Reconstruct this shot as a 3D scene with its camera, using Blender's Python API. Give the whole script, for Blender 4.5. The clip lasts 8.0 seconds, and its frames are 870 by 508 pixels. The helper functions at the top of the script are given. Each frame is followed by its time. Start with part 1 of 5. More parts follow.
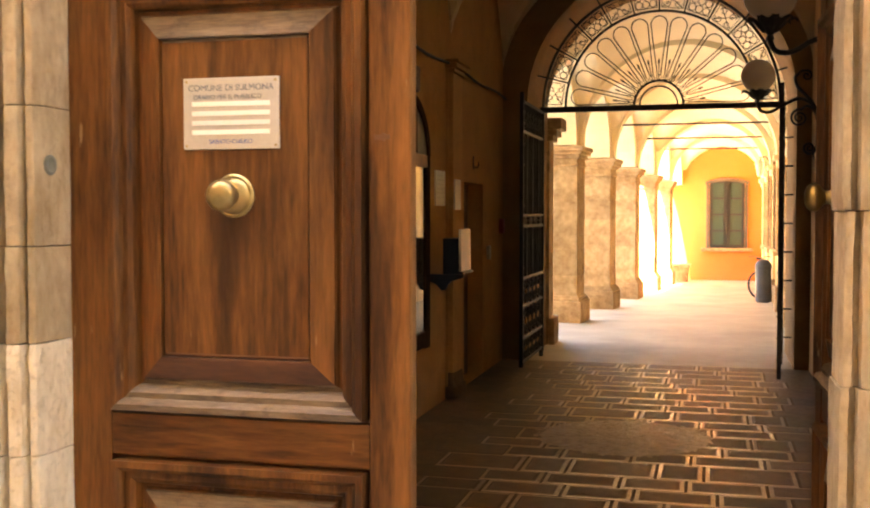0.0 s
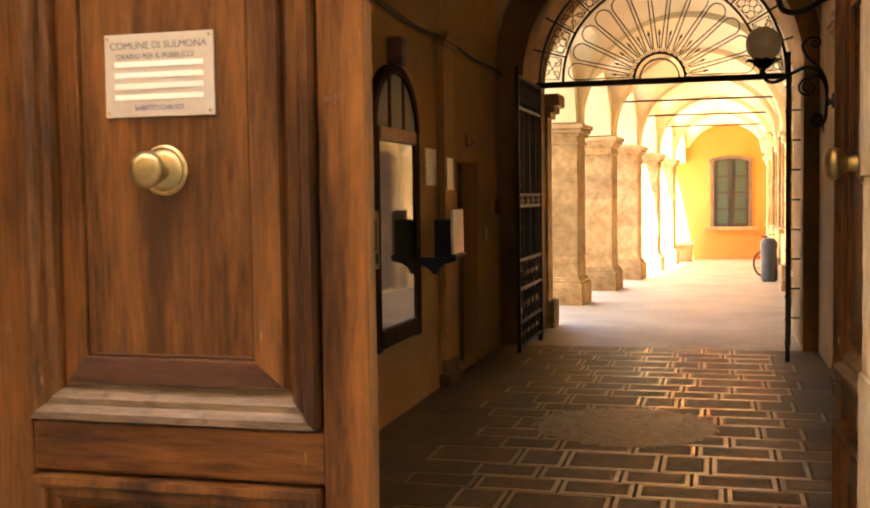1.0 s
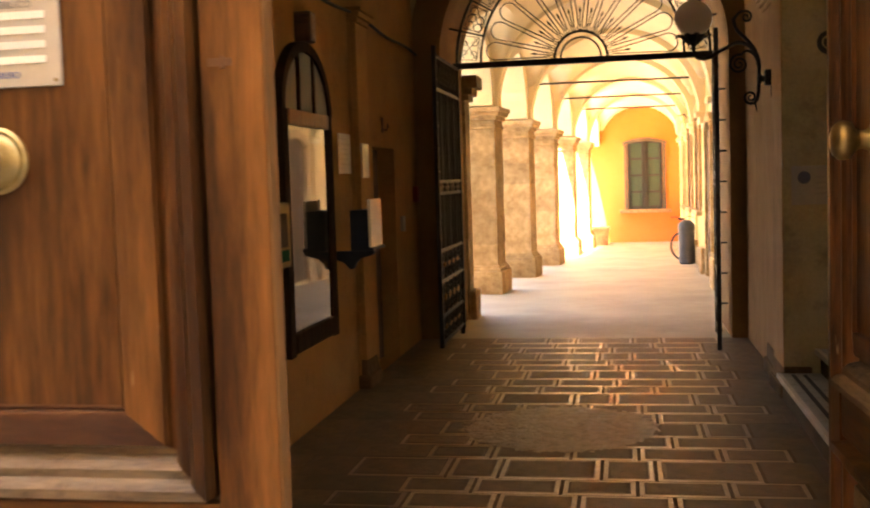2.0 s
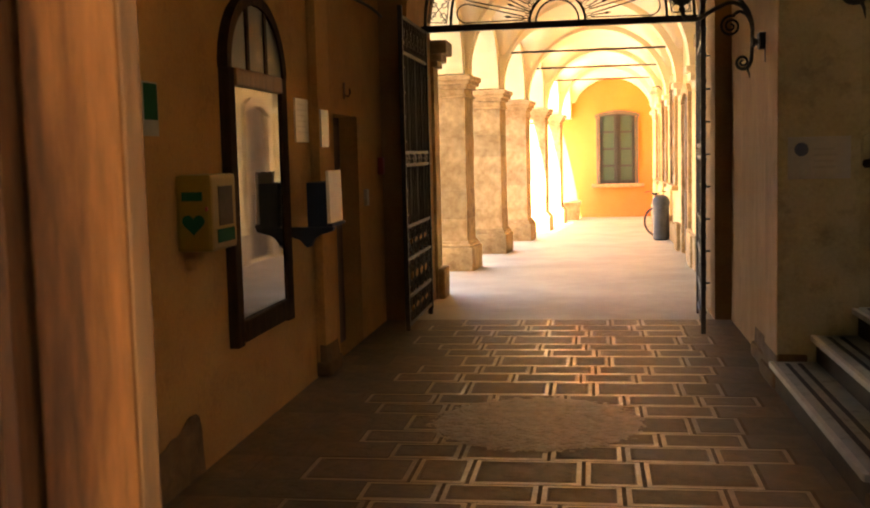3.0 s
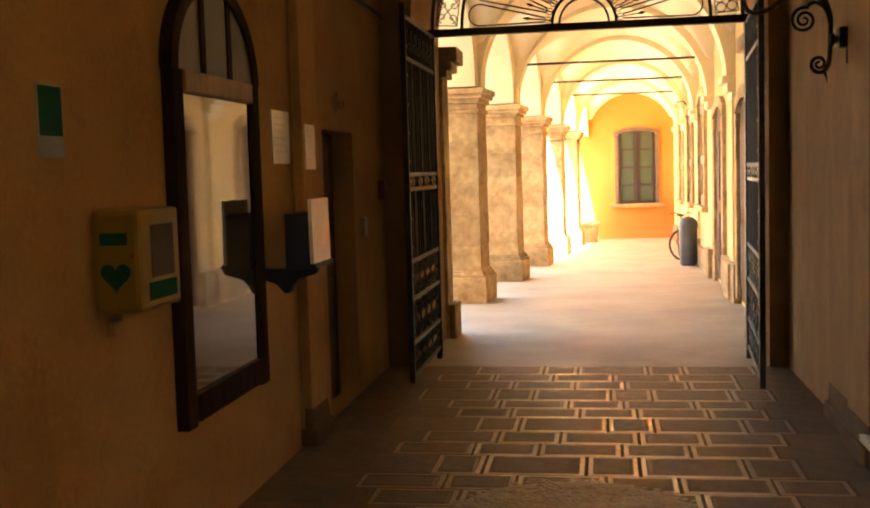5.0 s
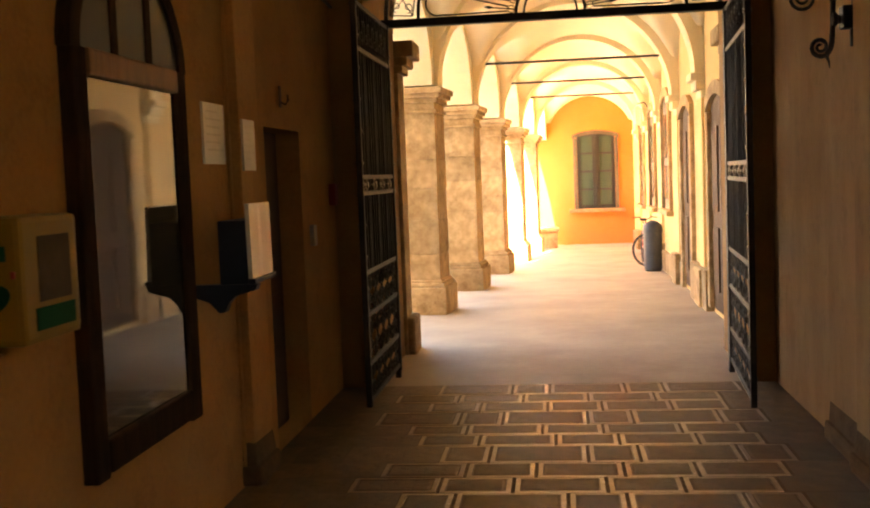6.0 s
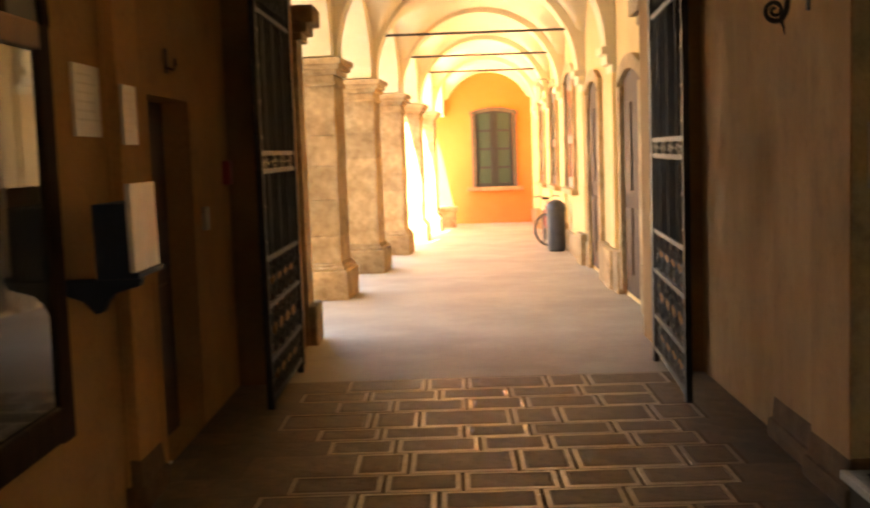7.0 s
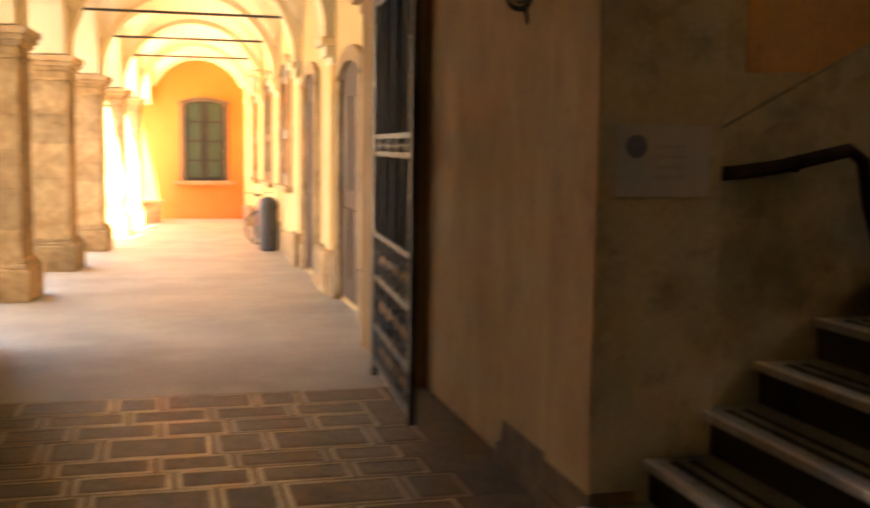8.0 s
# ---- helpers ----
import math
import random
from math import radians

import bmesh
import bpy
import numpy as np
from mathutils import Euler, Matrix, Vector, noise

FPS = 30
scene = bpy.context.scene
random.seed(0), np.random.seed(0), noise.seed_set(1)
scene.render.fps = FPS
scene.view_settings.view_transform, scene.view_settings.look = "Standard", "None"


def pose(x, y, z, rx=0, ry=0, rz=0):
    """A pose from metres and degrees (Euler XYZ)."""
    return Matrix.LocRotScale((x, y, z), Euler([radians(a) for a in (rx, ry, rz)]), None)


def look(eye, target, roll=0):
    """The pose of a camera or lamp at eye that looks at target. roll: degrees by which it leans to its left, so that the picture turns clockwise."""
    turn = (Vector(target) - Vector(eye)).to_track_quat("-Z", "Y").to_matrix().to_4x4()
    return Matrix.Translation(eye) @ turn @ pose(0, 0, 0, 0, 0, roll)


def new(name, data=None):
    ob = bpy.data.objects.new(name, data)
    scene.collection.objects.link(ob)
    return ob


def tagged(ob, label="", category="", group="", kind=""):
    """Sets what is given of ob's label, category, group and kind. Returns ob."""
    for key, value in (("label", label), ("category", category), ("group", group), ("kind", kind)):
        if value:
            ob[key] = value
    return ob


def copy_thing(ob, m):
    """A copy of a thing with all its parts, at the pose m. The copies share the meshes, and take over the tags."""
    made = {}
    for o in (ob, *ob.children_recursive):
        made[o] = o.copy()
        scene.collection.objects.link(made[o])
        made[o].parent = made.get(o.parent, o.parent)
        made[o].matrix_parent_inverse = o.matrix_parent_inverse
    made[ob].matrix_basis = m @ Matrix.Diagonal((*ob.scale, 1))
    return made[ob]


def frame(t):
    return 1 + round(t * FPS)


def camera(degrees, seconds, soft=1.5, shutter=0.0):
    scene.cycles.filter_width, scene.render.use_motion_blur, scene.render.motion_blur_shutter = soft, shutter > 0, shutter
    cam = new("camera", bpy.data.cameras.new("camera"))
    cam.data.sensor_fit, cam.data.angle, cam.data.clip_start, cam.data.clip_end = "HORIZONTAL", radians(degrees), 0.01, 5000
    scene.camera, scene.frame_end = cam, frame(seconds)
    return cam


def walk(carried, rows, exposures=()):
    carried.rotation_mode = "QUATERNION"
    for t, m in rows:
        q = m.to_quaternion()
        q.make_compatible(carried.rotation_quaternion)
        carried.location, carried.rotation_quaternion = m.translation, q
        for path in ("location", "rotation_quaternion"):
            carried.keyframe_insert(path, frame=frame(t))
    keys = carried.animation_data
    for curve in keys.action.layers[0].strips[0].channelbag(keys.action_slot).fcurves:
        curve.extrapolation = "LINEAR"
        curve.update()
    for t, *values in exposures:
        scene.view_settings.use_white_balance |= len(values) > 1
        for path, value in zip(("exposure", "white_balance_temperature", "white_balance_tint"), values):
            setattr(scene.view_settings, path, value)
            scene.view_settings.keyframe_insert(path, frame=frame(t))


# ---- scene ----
cam = camera(44.7, 8.0, soft=2.0, shutter=0.5)
PATH = [
    (0, (0.101, -0.238, 1.485), (-0.405, 1.695, 1.408), 0.0),
    (0.5, (0.107, -0.073, 1.471), (-0.389, 1.862, 1.376), -1.4),
    (1, (0.096, 0.139, 1.464), (-0.417, 2.069, 1.355), -0.8),
    (1.5, (0.01, 0.4, 1.451), (-0.432, 2.346, 1.325), -0.0),
    (2, (-0.059, 0.647, 1.474), (-0.413, 2.611, 1.336), -1.8),
    (2.2, (-0.078, 0.779, 1.452), (-0.404, 2.747, 1.309), -2.0),
    (3.3, (-0.166, 1.419, 1.456), (-0.458, 3.388, 1.259), -1.5),
    (3.5, (-0.188, 1.562, 1.479), (-0.45, 3.536, 1.301), -2.4),
    (3.8, (-0.225, 1.751, 1.478), (-0.48, 3.726, 1.295), -2.3),
    (4, (-0.236, 1.855, 1.476), (-0.486, 3.831, 1.3), -2.0),
    (4.2, (-0.229, 1.987, 1.464), (-0.528, 3.959, 1.311), -2.4),
    (5.3, (-0.337, 2.609, 1.483), (-0.65, 4.578, 1.327), -1.5),
    (5.5, (-0.359, 2.744, 1.475), (-0.644, 4.717, 1.316), -2.0),
    (6, (-0.412, 3.089, 1.445), (-0.647, 5.07, 1.301), -2.2),
    (6.5, (-0.467, 3.362, 1.447), (-0.636, 5.347, 1.28), -1.4),
    (7, (-0.573, 3.681, 1.442), (-0.605, 5.671, 1.249), -2.0),
    (7.5, (-0.569, 3.983, 1.419), (-0.385, 5.963, 1.201), -1.4),
    (8, (-0.515, 4.332, 1.414), (-0.01, 6.257, 1.211), 0.8),
]

walk(cam, [(t, look(eye, target, roll)) for t, eye, target, roll in PATH], exposures=((0, 4.8, 8500, 16), (1, 4.76, 8550, 16), (2, 4.68, 8650, 16), (4, 4.7, 8700, 16), (6, 4.58, 8900, 16), (8, 4.42, 8900, 16)))

# ---- world and sun ----
SUN_EL, SUN_AZ = radians(56), radians(204)      # the sun stands behind the street front and lights the far part of the courtyard
world = bpy.data.worlds.new("sky")
scene.world = world
world.use_nodes = True
wn = world.node_tree.nodes
sky = wn.new("ShaderNodeTexSky")
sky.sky_type, sky.sun_disc = "NISHITA", False
sky.sun_elevation, sky.sun_rotation = SUN_EL, SUN_AZ
wn["Background"].inputs["Strength"].default_value = 0.15
world.node_tree.links.new(sky.outputs[0], wn["Background"].inputs["Color"])
sun = new("sun", bpy.data.lights.new("sun", "SUN"))
sun.data.energy, sun.data.angle, sun.data.color = 5.0, radians(0.5), (1.0, 0.93, 0.82)
sun.matrix_world = look((20 * math.sin(SUN_AZ) * math.cos(SUN_EL), 20 * math.cos(SUN_AZ) * math.cos(SUN_EL), 20 * math.sin(SUN_EL)), (0, 0, 0))


# ---- materials ----
def material(name, dark, light, scale=3.0, rough=0.8, bump=0.15, metal=0.0, stretch=(1, 1, 1), fine=40.0, stain=None, stain_amount=0.0, spread=0.08, spec=0.5, coat=0.0, contrast=(0.35, 0.7), scratch=None, pits=None, smear=None):
    """A surface with broad blotches, fine grain, relief and a change from object to object."""
    m = bpy.data.materials.new(name)
    m.use_nodes = True
    t = m.node_tree
    n, l = t.nodes, t.links
    p = n["Principled BSDF"]
    co = n.new("ShaderNodeTexCoord")
    mp = n.new("ShaderNodeMapping")
    mp.inputs["Scale"].default_value = stretch
    l.new(co.outputs["Object"], mp.inputs["Vector"])

    def tex(s, d, r=0.6):
        k = n.new("ShaderNodeTexNoise")
        k.inputs["Scale"].default_value, k.inputs["Detail"].default_value, k.inputs["Roughness"].default_value = s, d, r
        l.new(mp.outputs[0], k.inputs["Vector"])
        return k
    big, small = tex(scale, 5), tex(fine, 6)
    ramp = n.new("ShaderNodeValToRGB")
    ramp.color_ramp.elements[0].position, ramp.color_ramp.elements[1].position = contrast
    ramp.color_ramp.elements[0].color, ramp.color_ramp.elements[1].color = (*dark, 1), (*light, 1)
    mixf = n.new("ShaderNodeMath")
    mixf.operation = "MULTIPLY_ADD"
    mixf.inputs[1].default_value = 0.35
    l.new(small.outputs[0], mixf.inputs[0])
    half = n.new("ShaderNodeMath")
    half.operation = "MULTIPLY"
    half.inputs[1].default_value = 0.65
    l.new(big.outputs[0], half.inputs[0])
    l.new(half.outputs[0], mixf.inputs[2])
    l.new(mixf.outputs[0], ramp.inputs[0])
    colour = ramp.outputs[0]
    if stain:
        st = tex(scale * 0.45, 8, 0.7)
        sr = n.new("ShaderNodeValToRGB")
        sr.color_ramp.elements[0].position, sr.color_ramp.elements[1].position = 0.52, 0.66
        sr.color_ramp.elements[1].color = (stain_amount, stain_amount, stain_amount, 1)
        sr.color_ramp.elements[0].color = (0, 0, 0, 1)
        l.new(st.outputs[0], sr.inputs[0])
        mx = n.new("ShaderNodeMix")
        mx.data_type = "RGBA"
        mx.inputs[7].default_value = (*stain, 1)
        l.new(sr.outputs[0], mx.inputs[0])
        l.new(colour, mx.inputs[6])
        colour = mx.outputs[2]
    if scratch:
        sm = n.new("ShaderNodeMapping")
        sm.inputs["Scale"].default_value = (38, 38, 7)
        l.new(co.outputs["Object"], sm.inputs["Vector"])
        sn = n.new("ShaderNodeTexNoise")
        sn.inputs["Scale"].default_value, sn.inputs["Detail"].default_value = 1.0, 3
        l.new(sm.outputs[0], sn.inputs["Vector"])
        sc = n.new("ShaderNodeValToRGB")
        sc.color_ramp.elements[0].position, sc.color_ramp.elements[1].position = 0.70, 0.78
        sc.color_ramp.elements[0].color, sc.color_ramp.elements[1].color = (0, 0, 0, 1), (0.7, 0.7, 0.7, 1)
        l.new(sn.outputs[0], sc.inputs[0])
        sx = n.new("ShaderNodeMix")
        sx.data_type = "RGBA"
        sx.inputs[7].default_value = (*scratch, 1)
        l.new(sc.outputs[0], sx.inputs[0])
        l.new(colour, sx.inputs[6])
        colour = sx.outputs[2]
    if smear:
        # a run of old grease below the knob
        cx, z0, z1 = smear
        xyz = n.new("ShaderNodeSeparateXYZ")
        l.new(co.outputs["Object"], xyz.inputs[0])

        def math_node(op, a, b):
            k = n.new("ShaderNodeMath")
            k.operation, k.use_clamp = op, op == "MULTIPLY"
            for s, v in zip(k.inputs, (a, b)):
                if isinstance(v, (int, float)):
                    s.default_value = v
                else:
                    l.new(v, s)
            return k.outputs[0]
        wob = math_node("MULTIPLY_ADD", big.outputs[0], 0.16)
        wob.node.inputs[2].default_value = -0.08 - cx
        dx = math_node("ABSOLUTE", math_node("ADD", xyz.outputs[0], wob), 0)
        across = n.new("ShaderNodeMapRange")
        across.inputs[1].default_value, across.inputs[2].default_value, across.inputs[3].default_value, across.inputs[4].default_value = 0.03, 0.10, 1, 0
        l.new(dx, across.inputs[0])
        down = n.new("ShaderNodeMapRange")
        down.inputs[1].default_value, down.inputs[2].default_value = z0, z0 + 0.25
        l.new(xyz.outputs[2], down.inputs[0])
        above = n.new("ShaderNodeMapRange")
        above.inputs[1].default_value, above.inputs[2].default_value, above.inputs[3].default_value, above.inputs[4].default_value = z1, z1 + 0.08, 1, 0
        l.new(xyz.outputs[2], above.inputs[0])
        amount = math_node("MULTIPLY", math_node("MULTIPLY", across.outputs[0], down.outputs[0]), math_node("MULTIPLY", above.outputs[0], 0.75))
        gx = n.new("ShaderNodeMix")
        gx.data_type = "RGBA"
        gx.inputs[7].default_value = (0.035, 0.014, 0.006, 1)
        l.new(amount, gx.inputs[0])
        l.new(colour, gx.inputs[6])
        colour = gx.outputs[2]
    hollow = None
    if pits:
        depth, size = pits
        pn = n.new("ShaderNodeTexNoise")
        pn.inputs["Scale"].default_value, pn.inputs["Detail"].default_value, pn.inputs["Roughness"].default_value = size, 7, 0.72
        l.new(co.outputs["Object"], pn.inputs["Vector"])
        pr = n.new("ShaderNodeValToRGB")
        pr.color_ramp.elements[0].position, pr.color_ramp.elements[1].position = 0.36, 0.47
        pr.color_ramp.elements[0].color, pr.color_ramp.elements[1].color = (1 - depth, 1 - depth, 1 - depth, 1), (1, 1, 1, 1)
        l.new(pn.outputs[0], pr.inputs[0])
        px = n.new("ShaderNodeMix")
        px.data_type, px.blend_type = "RGBA", "MULTIPLY"
        px.inputs[0].default_value = 1.0
        l.new(colour, px.inputs[6])
        l.new(pr.outputs[0], px.inputs[7])
        colour, hollow = px.outputs[2], pr.outputs[0]
    info = n.new("ShaderNodeObjectInfo")
    hsv = n.new("ShaderNodeHueSaturation")
    mr = n.new("ShaderNodeMapRange")
    mr.inputs[3].default_value, mr.inputs[4].default_value = 1 - spread, 1 + spread
    l.new(info.outputs["Random"], mr.inputs[0])
    l.new(mr.outputs[0], hsv.inputs["Value"])
    l.new(colour, hsv.inputs["Color"])
    l.new(hsv.outputs[0], p.inputs["Base Color"])
    rr = n.new("ShaderNodeMapRange")
    rr.inputs[3].default_value, rr.inputs[4].default_value = max(0.03, rough - 0.12), min(1, rough + 0.12)
    l.new(small.outputs[0], rr.inputs[0])
    l.new(rr.outputs[0], p.inputs["Roughness"])
    p.inputs["Metallic"].default_value = metal
    p.inputs["Specular IOR Level"].default_value = spec
    p.inputs["Coat Weight"].default_value = coat
    if bump:
        b = n.new("ShaderNodeBump")
        b.inputs["Strength"].default_value, b.inputs["Distance"].default_value = bump, 0.02
        if hollow:
            add = n.new("ShaderNodeMath")
            l.new(mixf.outputs[0], add.inputs[0])
            l.new(hollow, add.inputs[1])
            l.new(add.outputs[0], b.inputs["Height"])
        else:
            l.new(mixf.outputs[0], b.inputs["Height"])
        l.new(b.outputs[0], p.inputs["Normal"])
    return m


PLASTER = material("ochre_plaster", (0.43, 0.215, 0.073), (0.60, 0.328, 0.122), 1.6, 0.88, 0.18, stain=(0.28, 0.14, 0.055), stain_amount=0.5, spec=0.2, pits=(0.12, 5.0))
# darker plaster, for the gate wall only
DARK_PLASTER = material("dark_plaster", (0.23, 0.12, 0.048), (0.35, 0.195, 0.08), 1.6, 0.88, 0.18, stain=(0.15, 0.08, 0.035), stain_amount=0.5, spec=0.2)
PALE_PLASTER = material("dusty_pale_plaster", (0.43, 0.24, 0.105), (0.58, 0.35, 0.165), 1.8, 0.88, 0.2, stretch=(2.2, 2.2, 0.7), stain=(0.33, 0.19, 0.09), stain_amount=0.55, spec=0.2, pits=(0.12, 6.0))
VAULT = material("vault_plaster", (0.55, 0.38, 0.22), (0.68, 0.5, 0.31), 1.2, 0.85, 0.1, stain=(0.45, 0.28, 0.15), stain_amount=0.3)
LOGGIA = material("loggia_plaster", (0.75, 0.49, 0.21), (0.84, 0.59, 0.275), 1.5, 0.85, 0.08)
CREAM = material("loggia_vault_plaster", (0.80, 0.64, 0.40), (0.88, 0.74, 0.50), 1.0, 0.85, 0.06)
END_PAINT = material("orange_wall_paint", (0.700, 0.180, 0.043), (0.780, 0.229, 0.062), 1.3, 0.85, 0.08)
STONE = material("limestone", (0.29, 0.195, 0.10), (0.56, 0.43, 0.27), 5.0, 0.85, 0.8, stretch=(1.6, 1.6, 0.7), stain=(0.24, 0.15, 0.075), stain_amount=0.75, fine=30, spread=0.18, spec=0.3, pits=(0.10, 60.0))
# worn limestone, brightened further so the colour holds a patch of light
LIT_WORN_STONE = material("lit_worn_limestone", (0.56, 0.43, 0.27), (0.86, 0.74, 0.56), 6.0, 0.85, 0.9, stretch=(1.6, 1.6, 0.7), stain=(0.34, 0.22, 0.12), stain_amount=0.6, fine=30, spread=0.1, spec=0.3, pits=(0.13, 55.0))
PIER_STONE = material("pier_limestone", (0.33, 0.20, 0.09), (0.60, 0.41, 0.22), 2.4, 0.85, 0.5, stain=(0.17, 0.085, 0.03), stain_amount=0.85, fine=14, spread=0.22, spec=0.3, contrast=(0.40, 0.62), pits=(0.12, 6.0))
GREY_SURROUND = material("grey_brown_surround", (0.102, 0.075, 0.045), (0.168, 0.127, 0.079), 4.0, 0.85, 0.3)
WOOD = material("oak_door", (0.027, 0.0090, 0.0028), (0.238, 0.094, 0.026), 1.25, 0.45, 0.3, stretch=(6.5, 6.5, 0.75), fine=11, stain=(0.026, 0.010, 0.004), stain_amount=0.85, spread=0.13, spec=0.22, contrast=(0.34, 0.66), scratch=(0.42, 0.29, 0.16))
FIELD_WOOD = material("oak_door_field", (0.027, 0.0090, 0.0028), (0.238, 0.094, 0.026), 1.25, 0.45, 0.3, stretch=(6.5, 6.5, 0.75), fine=11, stain=(0.026, 0.010, 0.004), stain_amount=0.85, spread=0.13, spec=0.22, contrast=(0.34, 0.66), scratch=(0.42, 0.29, 0.16), smear=(0.52, 1.25, 1.62))
WOOD_X = material("oak_door_rail", (0.027, 0.0090, 0.0028), (0.238, 0.094, 0.026), 1.25, 0.45, 0.3, stretch=(0.75, 6.5, 6.5), fine=11, stain=(0.026, 0.010, 0.004), stain_amount=0.85, spread=0.13, spec=0.22, contrast=(0.34, 0.66), scratch=(0.42, 0.29, 0.16))
DARK_OAK = material("dark_brown_oak", (0.05, 0.018, 0.008), (0.16, 0.063, 0.024), 3.0, 0.5, 0.3, stretch=(0.9, 4, 4), fine=18)
DOOR_EDGE = material("pale_worn_oak", (0.17, 0.075, 0.026), (0.34, 0.165, 0.062), 3.0, 0.55, 0.3, stretch=(5, 5, 0.8), fine=18)
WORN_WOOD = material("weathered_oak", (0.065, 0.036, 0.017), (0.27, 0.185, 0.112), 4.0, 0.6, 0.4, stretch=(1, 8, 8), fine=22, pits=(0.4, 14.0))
DARK_WOOD = material("dark_wood", (0.022, 0.0105, 0.005), (0.065, 0.03, 0.013), 4.0, 0.88, 0.2, stretch=(5, 5, 0.8), spec=0.08)
BROWN_DOOR = material("brown_painted_wood", (0.10, 0.042, 0.018), (0.15, 0.064, 0.028), 3.0, 0.6, 0.15, stretch=(5, 5, 0.7))
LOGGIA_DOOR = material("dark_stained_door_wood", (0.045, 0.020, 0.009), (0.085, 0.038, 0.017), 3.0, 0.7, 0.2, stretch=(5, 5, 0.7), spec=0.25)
IRON = material("black_wrought_iron", (0.026, 0.022, 0.018), (0.055, 0.046, 0.036), 12, 0.6, 0.3, metal=0.3)
SHEET_IRON = material("painted_sheet_iron", (0.022, 0.018, 0.011), (0.042, 0.033, 0.02), 6, 0.85, 0.15, spec=0.12)
STAIR_PLASTER = material("grey_green_plaster", (0.38, 0.305, 0.175), (0.55, 0.45, 0.275), 2.2, 0.9, 0.4, stain=(0.18, 0.135, 0.07), stain_amount=0.75, spec=0.2, pits=(0.2, 6.0))
RISER = material("dark_riser_stone", (0.065, 0.048, 0.028), (0.12, 0.09, 0.054), 4, 0.85, 0.3, spec=0.2)
FOOT_STONE = material("brown_worn_stone", (0.13, 0.075, 0.036), (0.26, 0.155, 0.078), 6, 0.9, 0.6, stain=(0.09, 0.055, 0.03), stain_amount=0.6, spec=0.15)
WORN_IRON = material("worn_iron", (0.12, 0.105, 0.085), (0.27, 0.235, 0.19), 20, 0.5, 0.3, metal=0.7)
BRASS = material("tarnished_brass", (0.24, 0.17, 0.07), (0.50, 0.37, 0.17), 14, 0.38, 0.15, metal=0.9)
MARBLE = material("worn_marble", (0.42, 0.36, 0.28), (0.66, 0.59, 0.48), 5, 0.4, 0.1)
STEP = material("grey_step_stone", (0.29, 0.275, 0.23), (0.46, 0.44, 0.38), 6, 0.55, 0.2, pits=(0.3, 12.0))
PAVE = material("dark_paving_stone", (0.12, 0.071, 0.034), (0.235, 0.145, 0.072), 9, 0.58, 0.45, fine=60, spread=0.2, pits=(0.25, 25.0))
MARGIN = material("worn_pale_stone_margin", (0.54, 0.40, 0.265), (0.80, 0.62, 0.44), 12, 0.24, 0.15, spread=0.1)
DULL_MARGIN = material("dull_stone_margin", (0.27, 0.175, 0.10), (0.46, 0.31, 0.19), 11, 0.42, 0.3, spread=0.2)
DARK_MARGIN = material("dark_stone_margin", (0.11, 0.064, 0.031), (0.215, 0.131, 0.066), 10, 0.55, 0.3, spread=0.2)
PEBBLE = material("pebble_mosaic", (0.22, 0.15, 0.09), (0.46, 0.335, 0.21), 14, 0.42, 0.5, fine=70)
MORTAR = material("dark_joint", (0.10, 0.060, 0.030), (0.18, 0.113, 0.060), 20, 0.9, 0.4)
SMOOTH_FLOOR = material("loggia_paving", (0.285, 0.222, 0.157), (0.43, 0.35, 0.255), 1.3, 0.6, 0.12, stretch=(1, 1.0, 1), fine=18, stain=(0.22, 0.17, 0.12), stain_amount=0.55)
COURT = material("sunlit_courtyard_stone", (0.48, 0.43, 0.35), (0.66, 0.60, 0.50), 2, 0.85, 0.2)
ASPHALT = material("street_paving", (0.16, 0.14, 0.115), (0.28, 0.25, 0.21), 5, 0.85, 0.3)
FACADE = material("pale_facade", (0.58, 0.48, 0.34), (0.70, 0.60, 0.45), 1.5, 0.9, 0.1)
STREET_OCHRE = material("ochre_street_front", (0.60, 0.48, 0.325), (0.72, 0.59, 0.42), 1.5, 0.9, 0.1)
WHITE = material("white_enamel", (0.42, 0.375, 0.31), (0.52, 0.465, 0.385), 6, 0.4, 0.05, stain=(0.34, 0.27, 0.19), stain_amount=0.5)
PAPER = material("paper", (0.60, 0.54, 0.44), (0.74, 0.68, 0.58), 8, 0.7, 0.05)
BAR = material("blank_strip", (0.82, 0.78, 0.70), (0.88, 0.84, 0.77), 6, 0.4, 0.02)
GLOSSY = material("glossy_card", (0.66, 0.60, 0.50), (0.78, 0.72, 0.62), 8, 0.42, 0.05, coat=0.2)
CARD = material("greyed_card", (0.38, 0.34, 0.29), (0.46, 0.41, 0.35), 6, 0.85, 0.05, spec=0.15)
FADED = material("faded_print", (0.31, 0.28, 0.24), (0.38, 0.34, 0.29), 8, 0.6, 0.0)
FADED_BLUE = material("faded_blue_print", (0.09, 0.095, 0.13), (0.13, 0.135, 0.18), 8, 0.6, 0.0)
